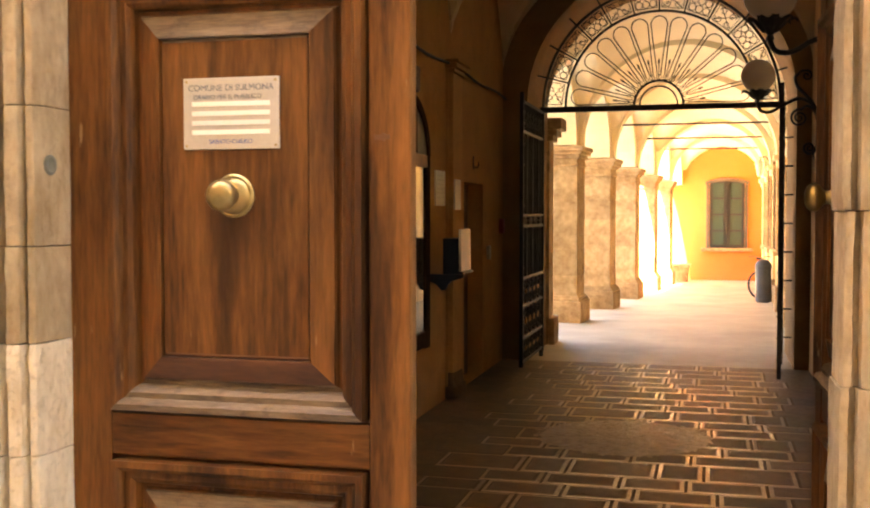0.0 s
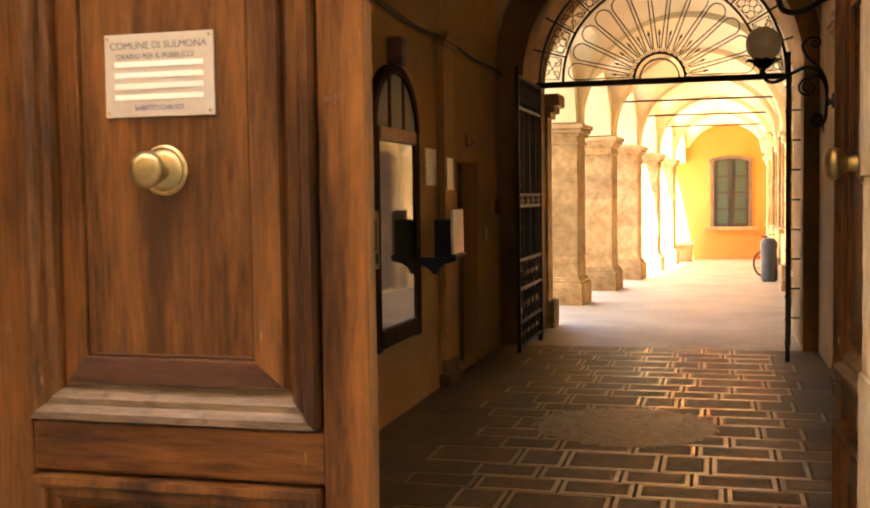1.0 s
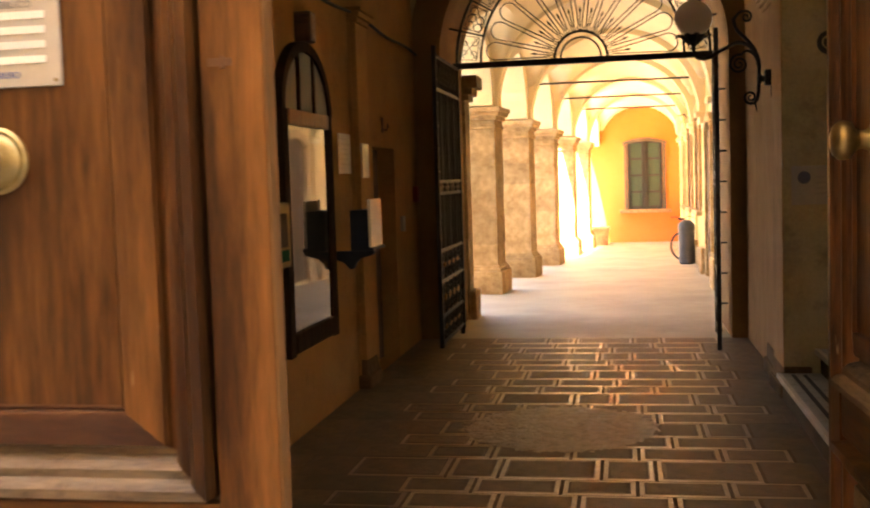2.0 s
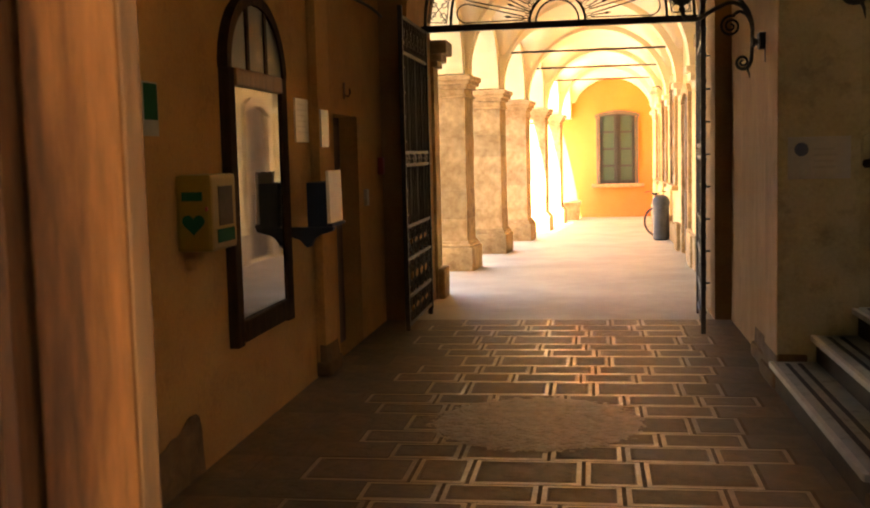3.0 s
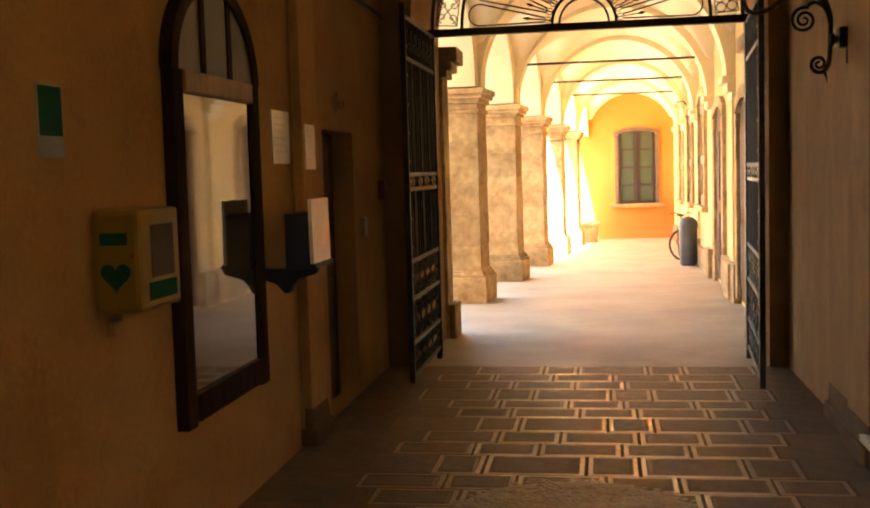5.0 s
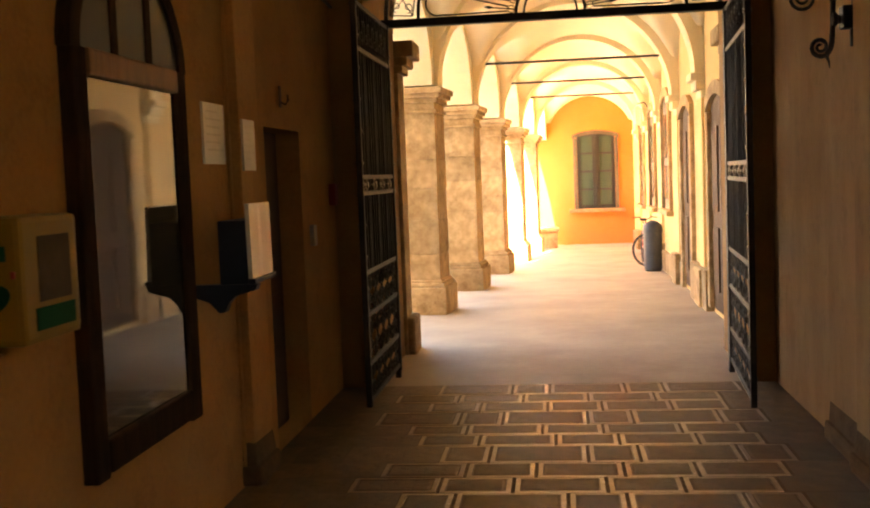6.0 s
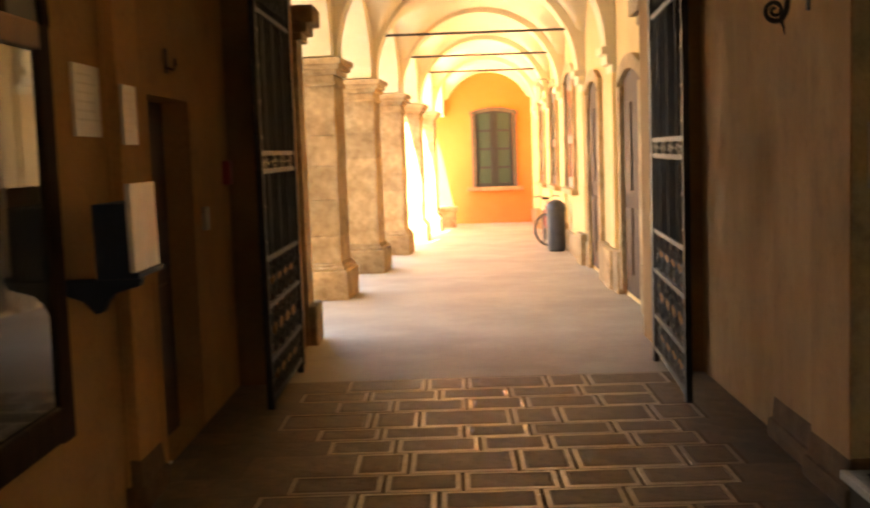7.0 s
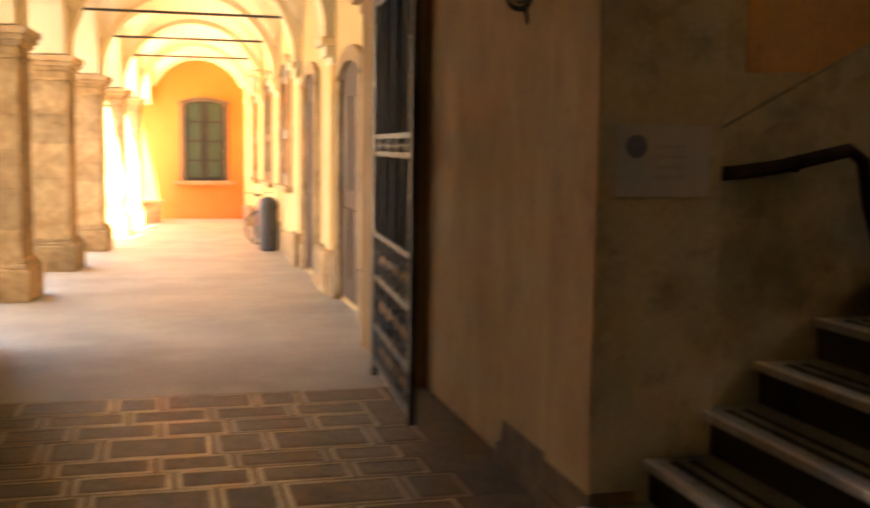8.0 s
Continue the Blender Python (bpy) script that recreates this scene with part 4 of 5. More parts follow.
for x0, x1, n in ((-1.18, -1.275, 8), (1.195, 1.295, 8)):
    b = bmesh.new()
    box(b, x0 - 0.018, x0 + 0.018, -0.03, 0.03, -GZ + 0.0, -0.055, 0.003)
    part("post", b, IRON, fan, "upright iron gate post")
    for k in range(n):
        b = bmesh.new()
        tube(b, [(x0, 0, -0.35 - 0.28 * k), (x1, 0, -0.35 - 0.28 * k)], 0.009, 5)
        part("tie", b, IRON, fan)


def gate_leaf(label, m):
    """A leaf of 1.2 m in its own x-z plane, hinge at the origin."""
    W, H = 1.20, 2.515
    t = thing("gate_leaf", label, "gate", "iron gate leaves")
    for x in (0.02, W - 0.02):
        b = bmesh.new()
        box(b, x - 0.02, x + 0.02, -0.018, 0.018, 0.04, H + (0.06 if x > 0.5 else 0), 0.003)
        part("stile", b, IRON, t)
    for z in (0.08, 0.30, 0.60, 0.86, 1.345, 1.445, 2.22, H - 0.02):
        b = bmesh.new()
        box(b, 0.04, W - 0.04, -0.012, 0.012, z - 0.014, z + 0.014, 0.002)
        part("rail", b, IRON, t)
    for z0, z1 in ((0.876, 1.33), (1.46, 2.205)):
        for x in (0.30, 0.60, 0.90):
            b = bmesh.new()
            box(b, x - 0.03, x + 0.03, -0.004, 0.004, z0, z1, 0.002)
            part("strap", b, SHEET_IRON, t, "dark flat iron strap")
    for x in (0.02, W - 0.02):
        for k in range(13):
            b = bmesh.new()
            lathe(b, [(0.011, -0.024), (0.014, -0.018), (0.014, 0.018), (0.011, 0.024)], pose(x, 0, 0.2 + 0.19 * k, 90, 0, 0), 8)
            part("stud", b, WORN_IRON, t)
    for k in range(14):
        x = 0.04 + (W - 0.08) * (k + 0.5) / 14
        b = bmesh.new()
        tube(b, [(x, 0, 0.86), (x, 0, 2.495)], 0.0085, 6)
        part("bar", b, IRON, t)
    for z0, z1 in ((0.09, 0.29), (0.32, 0.58), (0.62, 0.84)):
        n = 5
        for k in range(n):
            cx, cz = 0.04 + (W - 0.08) * (k + 0.5) / n, (z0 + z1) / 2
            hw, hh = (W - 0.08) / n / 2, (z1 - z0) / 2
            b = bmesh.new()
            for sx in (-1, 1):
                for sz in (-1, 1):
                    tube(b, scroll(cx + sx * hw * 0.5, cz + sz * hh * 0.5, min(hw, hh) * 0.5, math.pi / 2 * sz, 1.2, sx * sz), 0.006, 5)
            tube(b, [(cx - hw, 0, z0), (cx + hw, 0, z1)], 0.006, 5)
            tube(b, [(cx - hw, 0, z1), (cx + hw, 0, z0)], 0.006, 5)
            part("scroll_panel", b, IRON, t)
    for k in range(4):
        cx = 0.04 + (W - 0.08) * (k + 0.5) / 4
        b = bmesh.new()
        for j in range(6):
            a = j * math.tau / 6
            lathe(b, [(0.004, -0.028), (0.017, 0), (0.004, 0.028)], pose(cx + 0.045 * math.cos(a), 0, 1.395 + 0.03 * math.sin(a), 0, 90 - math.degrees(a), 0), 6)
        lathe(b, [(0.02, -0.02), (0.024, 0), (0.02, 0.02)], pose(cx, 0, 1.395, 90, 0, 0), 10)
        part("rosette", b, WORN_IRON, t, "worn pale iron rosette")
    for k in range(7):
        cx = 0.04 + (W - 0.08) * (k + 0.5) / 7
        b = bmesh.new()
        tube(b, scroll(cx - 0.035, 2.375, 0.045, 0, 1.2, 1), 0.006, 5)
        tube(b, scroll(cx + 0.035, 2.315, 0.045, math.pi, 1.2, 1), 0.006, 5)
        tube(b, [(cx - 0.07, 0, 2.22), (cx + 0.07, 0, 2.49)], 0.006, 5)
        part("top_scroll", b, IRON, t)
    t.matrix_basis = m
    return t


gate_leaf("black wrought-iron gate leaf, swung open along the hall wall", pose(-1.595, GY - 0.03, 0.02, 0, 0, -90.0) @ Matrix.Diagonal((1.05, 1, 1, 1)))
gate_leaf("black wrought-iron gate leaf, swung open into the hall", pose(0.763, GY - 0.03, 0.02, 0, 0, -94.0) @ Matrix.Diagonal((1.17, 1, 1, 1)))


# ---- bracket lamps ----
def smooth_path(pts, n=8):
    """A flowing line through some points of the x-z plane."""
    q = [Vector((x, 0, z)) for x, z in pts]
    q = [2 * q[0] - q[1]] + q + [2 * q[-1] - q[-2]]
    out = []
    for a, b, c, d in zip(q, q[1:], q[2:], q[3:]):
        for i in range(n):
            s = i / n
            out.append(0.5 * (2 * b + (c - a) * s + (2 * a - 5 * b + 4 * c - d) * s * s + (3 * b - a - 3 * c + d) * s ** 3))
    return out + [q[-2]]


def volute(x, z, r, a0, turns, sgn, n=36):
    """A spiral in the x-z plane that winds in from radius r."""
    return [Vector((x + r * (1 - 0.86 * i / n) * math.cos(a0 + sgn * turns * math.tau * i / n), 0, z + r * (1 - 0.86 * i / n) * math.sin(a0 + sgn * turns * math.tau * i / n))) for i in range(n + 1)]


def bracket_lamp(x, y, wide, lift):
    """A lamp on a wall that looks to -x: boss, scrolled stem, arched arm with a hooked end, leafy cup and globe."""
    t = thing("bracket_lamp", "wrought-iron bracket lamp with an opal glass globe", "wall lamp", "hall bracket lamps", at=(x, y, lift))
    b = bmesh.new()
    box(b, -0.012, 0.0, -0.05, 0.05, 2.03, 2.24, 0.006)
    box(b, -0.072, -0.012, -0.045, 0.045, 2.10, 2.205, 0.014)
    box(b, -0.03, -0.012, -0.015, 0.015, 2.02, 2.10, 0.006)
    part("wall_plate", b, IRON, t)
    b = bmesh.new()
    lathe(b, [(0.02, 0), (0.022, 0.012), (0.034, 0.02), (0.034, 0.036), (0.02, 0.042), (0.006, 0.044)], pose(-0.072, 0, 2.145, 0, -90, 0), 14)
    part("boss", b, IRON, t, "round iron boss")
    K = 0.0125
    stem = smooth_path([(-0.136, 1.985), (-0.116, 2.02), (-0.108, 2.08), (-0.106, 2.16), (-0.106, 2.26), (-0.135, 2.35), (-0.19, 2.42), (-0.245, 2.48), (-0.268, 2.545), (-0.255, 2.57)])
    b = bmesh.new()
    tube(b, stem, [K] * len(stem), 7)
    part("stem", b, IRON, t, "upright scrolled iron stem", smooth=True)
    b = bmesh.new()
    v = volute(-0.162, 2.025, 0.046, -math.pi * 0.30, 1.7, -1)
    tube(b, v, [0.011 - 0.005 * i / 36 for i in range(37)], 6)
    part("scroll", b, IRON, t, smooth=True)
    b = bmesh.new()
    tube(b, [(-0.136, 0, 1.985), (-0.125, 0, 1.955), (-0.121, 0, 1.925)], [0.009, 0.006, 0.002], 6)
    part("drop", b, IRON, t)
    b = bmesh.new()
    top = smooth_path([(-0.255, 2.57), (-0.225, 2.60), (-0.19, 2.605)], 6)
    v = top + volute(-0.185, 2.565, 0.04, math.pi * 0.55, 1.4, -1, 24)
    tube(b, v, [0.010 - 0.005 * i / len(v) for i in range(len(v))], 6)
    part("scroll", b, IRON, t, smooth=True)
    ax = -0.505 * wide
    arm = smooth_path([(-0.106, 2.23), (-0.118, 2.29), (-0.15, 2.352), (-0.20, 2.388), (-0.252, 2.394), (-0.30, 2.374), (-0.34 * wide, 2.345), (-0.39 * wide, 2.312), (-0.44 * wide, 2.298), (-0.485 * wide, 2.312), (ax, 2.36)])
    b = bmesh.new()
    tube(b, arm, [0.0135] * len(arm), 7)
    part("arm", b, IRON, t, "arched iron arm hooking up under the cup", smooth=True)
    b = bmesh.new()
    lead = smooth_path([(-0.108, 2.25), (-0.135, 2.31), (-0.18, 2.338), (-0.215, 2.322)], 6)
    v = lead + volute(-0.235, 2.25, 0.066, math.pi * 0.40, 2.1, 1, 44)
    tube(b, v, [0.011 - 0.006 * i / len(v) for i in range(len(v))], 6)
    part("scroll", b, IRON, t, "large iron spiral inside the arm", smooth=True)
    b = bmesh.new()
    lathe(b, [(0.010, -0.03), (0.022, -0.018), (0.014, 0.0), (0.030, 0.02), (0.056, 0.05), (0.062, 0.075), (0.05, 0.09), (0.02, 0.09)], pose(ax, 0, 2.385), 20)
    part("cup", b, IRON, t, "iron cup under the globe", smooth=True)
    for k in range(9):
        a = k * math.tau / 9
        ca, sa = math.cos(a), math.sin(a)
        b = bmesh.new()
        rows = []
        for r, z, w in ((0.030, 2.40, 0.008), (0.058, 2.425, 0.02), (0.085, 2.452, 0.022), (0.112, 2.462, 0.013), (0.128, 2.448, 0.002)):
            rows.append([b.verts.new((ax + r * ca - s * w * sa, r * sa + s * w * ca, z + lip)) for s, lip in ((-1, 0.006), (0, 0.0), (1, 0.006), (0, -0.006))])
        for p, q in zip(rows, rows[1:]):
            for i in range(4):
                b.faces.new((p[i], p[(i + 1) % 4], q[(i + 1) % 4], q[i]))
        part("leaf", b, IRON, t)
    b = bmesh.new()
    lathe(b, [(0.125 * math.sin(math.pi * (i + 0.3) / 20.6), -0.125 * math.cos(math.pi * (i + 0.3) / 20.6)) for i in range(21)], pose(ax, 0, 2.573), 32)
    part("globe", b, OPAL, t, "opal glass globe", smooth=True)
    return t


bracket_lamp(0.962, 8.17, 1.06, -0.05)
bracket_lamp(0.918, 5.12, 1.1, -0.045)

# ---- loggia ----
ROW = Matrix.Rotation(-radians(TURN), 4, "Z")


def pier(cx, cy, half=0.27, deep=None, label="square limestone pier with a moulded cap and plinth"):
    """A square pier of stone courses on a plinth."""
    t = thing("pier", label, "pier", "loggia piers", "structure", at=(cx, cy, lz(cy)))
    t.matrix_basis = pose(cx, cy, lz(cy)) @ ROW
    b = bmesh.new()
    box(b, -half - 0.07, half + 0.07, -half - 0.07, half + 0.07, 0, 0.30, 0.015)
    box(b, -half - 0.045, half + 0.045, -half - 0.045, half + 0.045, 0.299, 0.345, 0.018)
    box(b, -half - 0.02, half + 0.02, -half - 0.02, half + 0.02, 0.344, 0.375, 0.01)
    part("plinth", b, PIER_STONE, t)
    b = bmesh.new()
    box(b, -half + 0.02, half - 0.02, -half + 0.02, half - 0.02, 0.37, 2.17)
    part("core", b, PIER_STONE, t)
    z = 0.375
    rng = random.Random(int(cy * 10))
    while z < 2.13:
        h = min(rng.uniform(0.26, 0.40), 2.16 - z)
        if 2.16 - z - h < 0.12:
            h = 2.16 - z
        e = rng.uniform(0, 0.006)
        b = bmesh.new()
        box(b, -half + e, half - e, -half + e, half - e, z + 0.0015, z + h - 0.0015, 0.005)
        part("stone", b, PIER_STONE, t)
        z += h
    b = bmesh.new()
    for h0, h1, o in ((2.158, 2.20, 0.02), (2.198, 2.27, 0.0), (2.268, 2.32, 0.035), (2.318, 2.37, 0.07), (2.368, 2.43, 0.095)):
        box(b, -half - o, half + o, -half - o, half + o, h0, h1, 0.012)
    part("cap", b, PIER_STONE, t, "moulded stone cap")
    return t


SPRING = 2.43
CENT = [(xl(y) - 0.34, y) for y in [11.95] + PIERS]
for x, y in CENT[1:]:
    pier(x, y)
# the half pier against the gate wall, and its match across
for x0, x1, nm in ((-2.1, -1.675, -1), (0.99, 1.3, 1)):
    t = thing("half_pier", "limestone half pier with a moulded cap against the gate wall", "pier", "", "structure")
    b = bmesh.new()
    box(b, x0, x1, GATE1 - 0.01, 11.95, -0.2, 2.30, 0.012)
    part("shaft", b, PIER_STONE, t)
    b = bmesh.new()
    box(b, x0 - (0.06 if nm > 0 else 0), x1 + (0.06 if nm < 0 else 0), GATE1 + 0.002, 12.02, -0.2, 0.30, 0.02)
    part("plinth", b, PIER_STONE, t)
    b = bmesh.new()
    for h0, h1, o in ((2.30, 2.36, 0.04), (2.358, 2.43, 0.08), (2.428, 2.56, 0.13)):
        box(b, x0 - (o if nm > 0 else 0), x1 + (o if nm < 0 else 0), GATE1 + 0.003, 11.95 + o, h0, h1, 0.012)
    part("cap", b, PIER_STONE, t, "moulded stone cap")

ENDC = (xl(END_Y) - 0.34, END_Y + 0.1)
LINE = CENT + [ENDC]
bm = bmesh.new()
for (xa, ya), (xb, yb) in zip(LINE, LINE[1:]):
    L = math.hypot(xb - xa, yb - ya)
    ang = math.degrees(math.atan2(yb - ya, xb - xa))
    M = pose(xa, ya, lz((ya + yb) / 2), 0, 0, ang)
    a, c = (0.30, L - 0.30)
    arch_panel(bm, M @ Matrix.Translation((0, -0.26, 0)), 0, L, L / 2, (c - a) / 2, SPRING, 4.6, 0.52, n=24)
solid("arcade_wall", bm, CREAM, "cream plastered arcade wall over round arches", "wall", "structure")
bm = bmesh.new()
sheared(bm, GATE1, END_Y + 0.3, xr, lambda y: xr(y) + 0.5, -0.2, 4.6)
wall_loggia = solid("wall_loggia", bm, LOGGIA, "yellow-ochre plaster wall of the loggia", "wall", "structure")
bm = bmesh.new()
box(bm, -2.4, 2.2, END_Y, END_Y + 0.4, -0.7, 4.6)
solid("wall_end", bm, END_PAINT, "orange painted end wall of the loggia", "wall", "structure")
for (xa, ya), (xb, yb) in zip(LINE, LINE[1:]):
    bm = bmesh.new()
    groin(bm, ya, yb, lambda y: xl(y) - 0.08, lambda y: xr(y) + 0.01, SPRING, lz, 28, 24, rise_y=1.05)
    solid("loggia_vault", bm, CREAM, "cream plastered groin vault of the loggia", "vault", "structure", smooth=True, group="loggia vaults")
bm = bmesh.new()
sheared(bm, GATE1, END_Y + 0.4, lambda y: xl(y) - 0.64, lambda y: 3.0, 4.45, 4.75)
solid("loggia_roof", bm, FACADE, "plain masonry above the loggia vaults", "roof", "structure")
for i, (x, y) in enumerate(CENT[1:]):
    a, c = xl(y) - 0.06, xr(y) - 0.10
    t = thing("transverse_arch", "cream plaster rib arch across the loggia", "arch", "loggia arches", "structure")
    b = bmesh.new()
    mid, r = (a + c) / 2, (c - a) / 2
    n = 28
    M = pose(0, y - 0.17, lz(y))
    for k in range(n):
        p, q = math.pi * k / n, math.pi * (k + 1) / n
        ro = r + 0.16
        prism(b, [(mid - r * math.cos(p), SPRING + r * math.sin(p)), (mid - r * math.cos(q), SPRING + r * math.sin(q)), (mid - ro * math.cos(q), SPRING + ro * math.sin(q)), (mid - ro * math.cos(p), SPRING + ro * math.sin(p))], M, 0.34)
    part("rib", b, CREAM, t, weld=True)
    b = bmesh.new()
    for h0, h1, o in ((2.20, 2.28, 0.05), (2.278, 2.38, 0.10), (2.378, 2.46, 0.15)):
        box(b, xr(y) - o, xr(y) + 0.05, y - 0.2, y + 0.2, lz(y) + h0, lz(y) + h1, 0.012)
    part("corbel", b, CREAM, t, "moulded wall corbel")
    b = bmesh.new()
    box(b, xr(y) - 0.045, xr(y) + 0.05, y - 0.17, y + 0.17, lz(y) + 0.4, lz(y) + 2.21, 0.01)
    part("wall_strip", b, LOGGIA, t, "flat plaster wall strip")
    b = bmesh.new()
    box(b, xr(y) - 0.11, xr(y) + 0.05, y - 0.22, y + 0.22, lz(y), lz(y) + 0.405, 0.015)
    part("foot", b, PIER_STONE, t, "stone foot")
    if i in (1, 2, 3):
        b = bmesh.new()
        z = lz(y) + SPRING + 0.56
        hw = math.sqrt(r * r - 0.3136)
        tube(b, [(mid - hw - 0.02, y, z), (mid + hw + 0.02, y, z)], 0.017, 8)
        solid("tie_rod", b, IRON, "dark iron tie rod across the loggia", "tie rod", smooth=True, group="loggia tie rods")

# end window
win = thing("window_end", "tall dark-framed window with grey-green panes and a stone surround", "window", "", "structure", at=(0.47, END_Y, lz(END_Y)))
W0, W1 = 0.83, 2.46
b = bmesh.new()
for x0, x1, z0, z1 in ((-0.515, -0.432, W0, W1), (0.432, 0.515, W0, W1)):
    box(b, x0, x1, -0.05, 0.0, z0, z1, 0.01)
part("surround", b, GREY_SURROUND, win, "grey-brown stone surround")
b = bmesh.new()
n = 12
for k in range(n):
    s0, s1 = -0.54 + 1.08 * k / n, -0.54 + 1.08 * (k + 1) / n
    f = lambda s: W1 + 0.10 * (1 - (s / 0.54) ** 2)
    prism(b, [(s0, f(s0) - 0.02), (s1, f(s1) - 0.02), (s1, f(s1) + 0.07), (s0, f(s0) + 0.07)], pose(0, -0.05, 0), 0.05)
part("lintel", b, GREY_SURROUND, win, "slightly curved stone head", weld=True)
b = bmesh.new()
box(b, -0.64, 0.64, -0.10, 0.0, W0 - 0.09, W0 - 0.002, 0.015)
part("window_sill", b, PIER_STONE, win, "pale stone sill")
b = bmesh.new()
box(b, -0.03, 0.03, -0.042, 0.0, W0, W1 + 0.085, 0.006)
part("meeting_stile", b, SHUTTER, win, "dark upright where the two sashes meet")
for sx in (-1, 1):
    sash = new("sash")
    sash.parent = win
    x0, x1 = (-0.428, -0.006) if sx < 0 else (0.006, 0.428)
    b = bmesh.new()
    box(b, x0, x0 + 0.075, -0.035, 0, W0, W1 + 0.08, 0.005)
    box(b, x1 - 0.075, x1, -0.035, 0, W0, W1 + 0.08, 0.005)
    for k in range(5):
        z = W0 + (W1 - W0 + 0.03) * k / 4
        box(b, x0 + 0.06, x1 - 0.06, -0.028, 0, z, z + (0.085 if k == 0 else 0.05), 0.004)
    part("sash_frame", b, SHUTTER, sash)
    for k in range(4):
        z = W0 + (W1 - W0 + 0.03) * k / 4
        b = bmesh.new()
        box(b, x0 + 0.06, x1 - 0.06, -0.014, -0.006, z + 0.036, z + (W1 - W0 + 0.03) / 4)
        part("pane", b, FAR_GLASS, sash)


# doors and windows along the right wall of the loggia
def wall_opening(name, label, y, w, z0, z1, surround=True):
    x = xr(y)
    t = thing(name, label, "door" if z0 < 0.3 else "window", "loggia wall openings", "structure", at=(x, y, lz(y)))
    h = w / 2
    b = bmesh.new()
    for y0, y1 in ((-h - 0.13, -h), (h, h + 0.13)):
        box(b, -0.06, 0.02, y0, y1, z0, z1, 0.012)
    n = 10
    for k in range(n):
        s0, s1 = -h - 0.13 + (w + 0.26) * k / n, -h - 0.13 + (w + 0.26) * (k + 1) / n
        f = lambda s: z1 + 0.14 * (1 - (s / (h + 0.13)) ** 2)
        prism(b, [(s0, f(s0)), (s1, f(s1)), (s1, f(s1) + 0.13), (s0, f(s0) + 0.13)], pose(0.02, 0, 0, 0, 0, 90), 0.08)
    part("surround", b, PIER_STONE, t, "pale stone surround")
    b = bmesh.new()
    for k in range(n):
        s0, s1 = -h + w * k / n, -h + w * (k + 1) / n
        f = lambda s: z1 + 0.14 * (1 - (s / (h + 0.13)) ** 2)
        prism(b, [(s0, z0), (s1, z0), (s1, f(s1)), (s0, f(s0))], pose(0.01, 0, 0, 0, 0, 90), 0.022)
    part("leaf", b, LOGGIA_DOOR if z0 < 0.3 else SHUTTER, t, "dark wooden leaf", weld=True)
    for k in range(2):
        b = bmesh.new()
        c = (k - 0.5) * h
        for q0, q1 in ((0.1, 0.42), (0.5, 0.92)):
            box(b, -0.028, -0.008, c - h * 0.36, c + h * 0.36, z0 + (z1 - z0) * q0, z0 + (z1 - z0) * q1, 0.008)
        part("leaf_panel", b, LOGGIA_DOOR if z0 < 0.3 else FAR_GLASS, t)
    if z0 >= 0.3:
        b = bmesh.new()
        box(b, -0.11, 0.0, -h - 0.2, h + 0.2, z0 - 0.08, z0 - 0.002, 0.012)
        part("window_sill", b, PIER_STONE, t)
    return t


wall_opening("door_2", "dark arched wooden door in a stone surround", 13.35, 1.0, 0.05, 2.0)
wall_opening("door_3", "dark arched wooden door in a stone surround", 16.1, 0.9, 0.05, 2.1)
wall_opening("window_2", "dark tall window with a stone sill", 18.9, 0.95, 0.95, 2.45)
wall_opening("window_3", "dark tall window with a stone sill", 21.6, 0.95, 0.95, 2.45)
wall_opening("window_4", "dark tall window with a stone sill", 24.3, 0.95, 0.95, 2.45)
bm = bmesh.new()
sheared(bm, 11.96, 12.70, lambda y: xr(y) - 0.08, lambda y: xr(y) + 0.02, 0.0, 0.42, 4)
sheared(bm, 14.02, 15.5, lambda y: xr(y) - 0.08, lambda y: xr(y) + 0.02, 0.0, 0.42, 4)
sheared(bm, 16.7, 27.85, lambda y: xr(y) - 0.05, lambda y: xr(y) + 0.02, 0.0, 0.30, 8)
solid("wall_plinth", bm, PIER_STONE, "pale stone plinth along the loggia wall", "plinth", "structure")

# things in the loggia
y = 19.45
bin_ = thing("litter_bin", "dark grey metal litter bin with a rounded top beside the wall", "bin", at=(xr(y) - 0.21, y, lz(y)))
b = bmesh.new()
lathe(b, [(0.125, 0.02), (0.135, 0.03), (0.14, 0.60)], I4, 24)
part("body", b, GREY_METAL, bin_, smooth=True)
b = bmesh.new()
lathe(b, [(0.148, 0.595), (0.15, 0.64), (0.135, 0.70), (0.095, 0.745), (0.04, 0.77), (0.005, 0.775)], I4, 24)
part("lid", b, GREY_METAL, bin_, smooth=True)
b = bmesh.new()
lathe(b, [(0.11, 0.0), (0.12, 0.022)], I4, 24)
part("base", b, RUBBER, bin_)

y = 20.95
bike = thing("bicycle", "dark bicycle leaning beside the loggia wall", "bicycle", at=(xr(y) - 0.24, y, lz(y)))


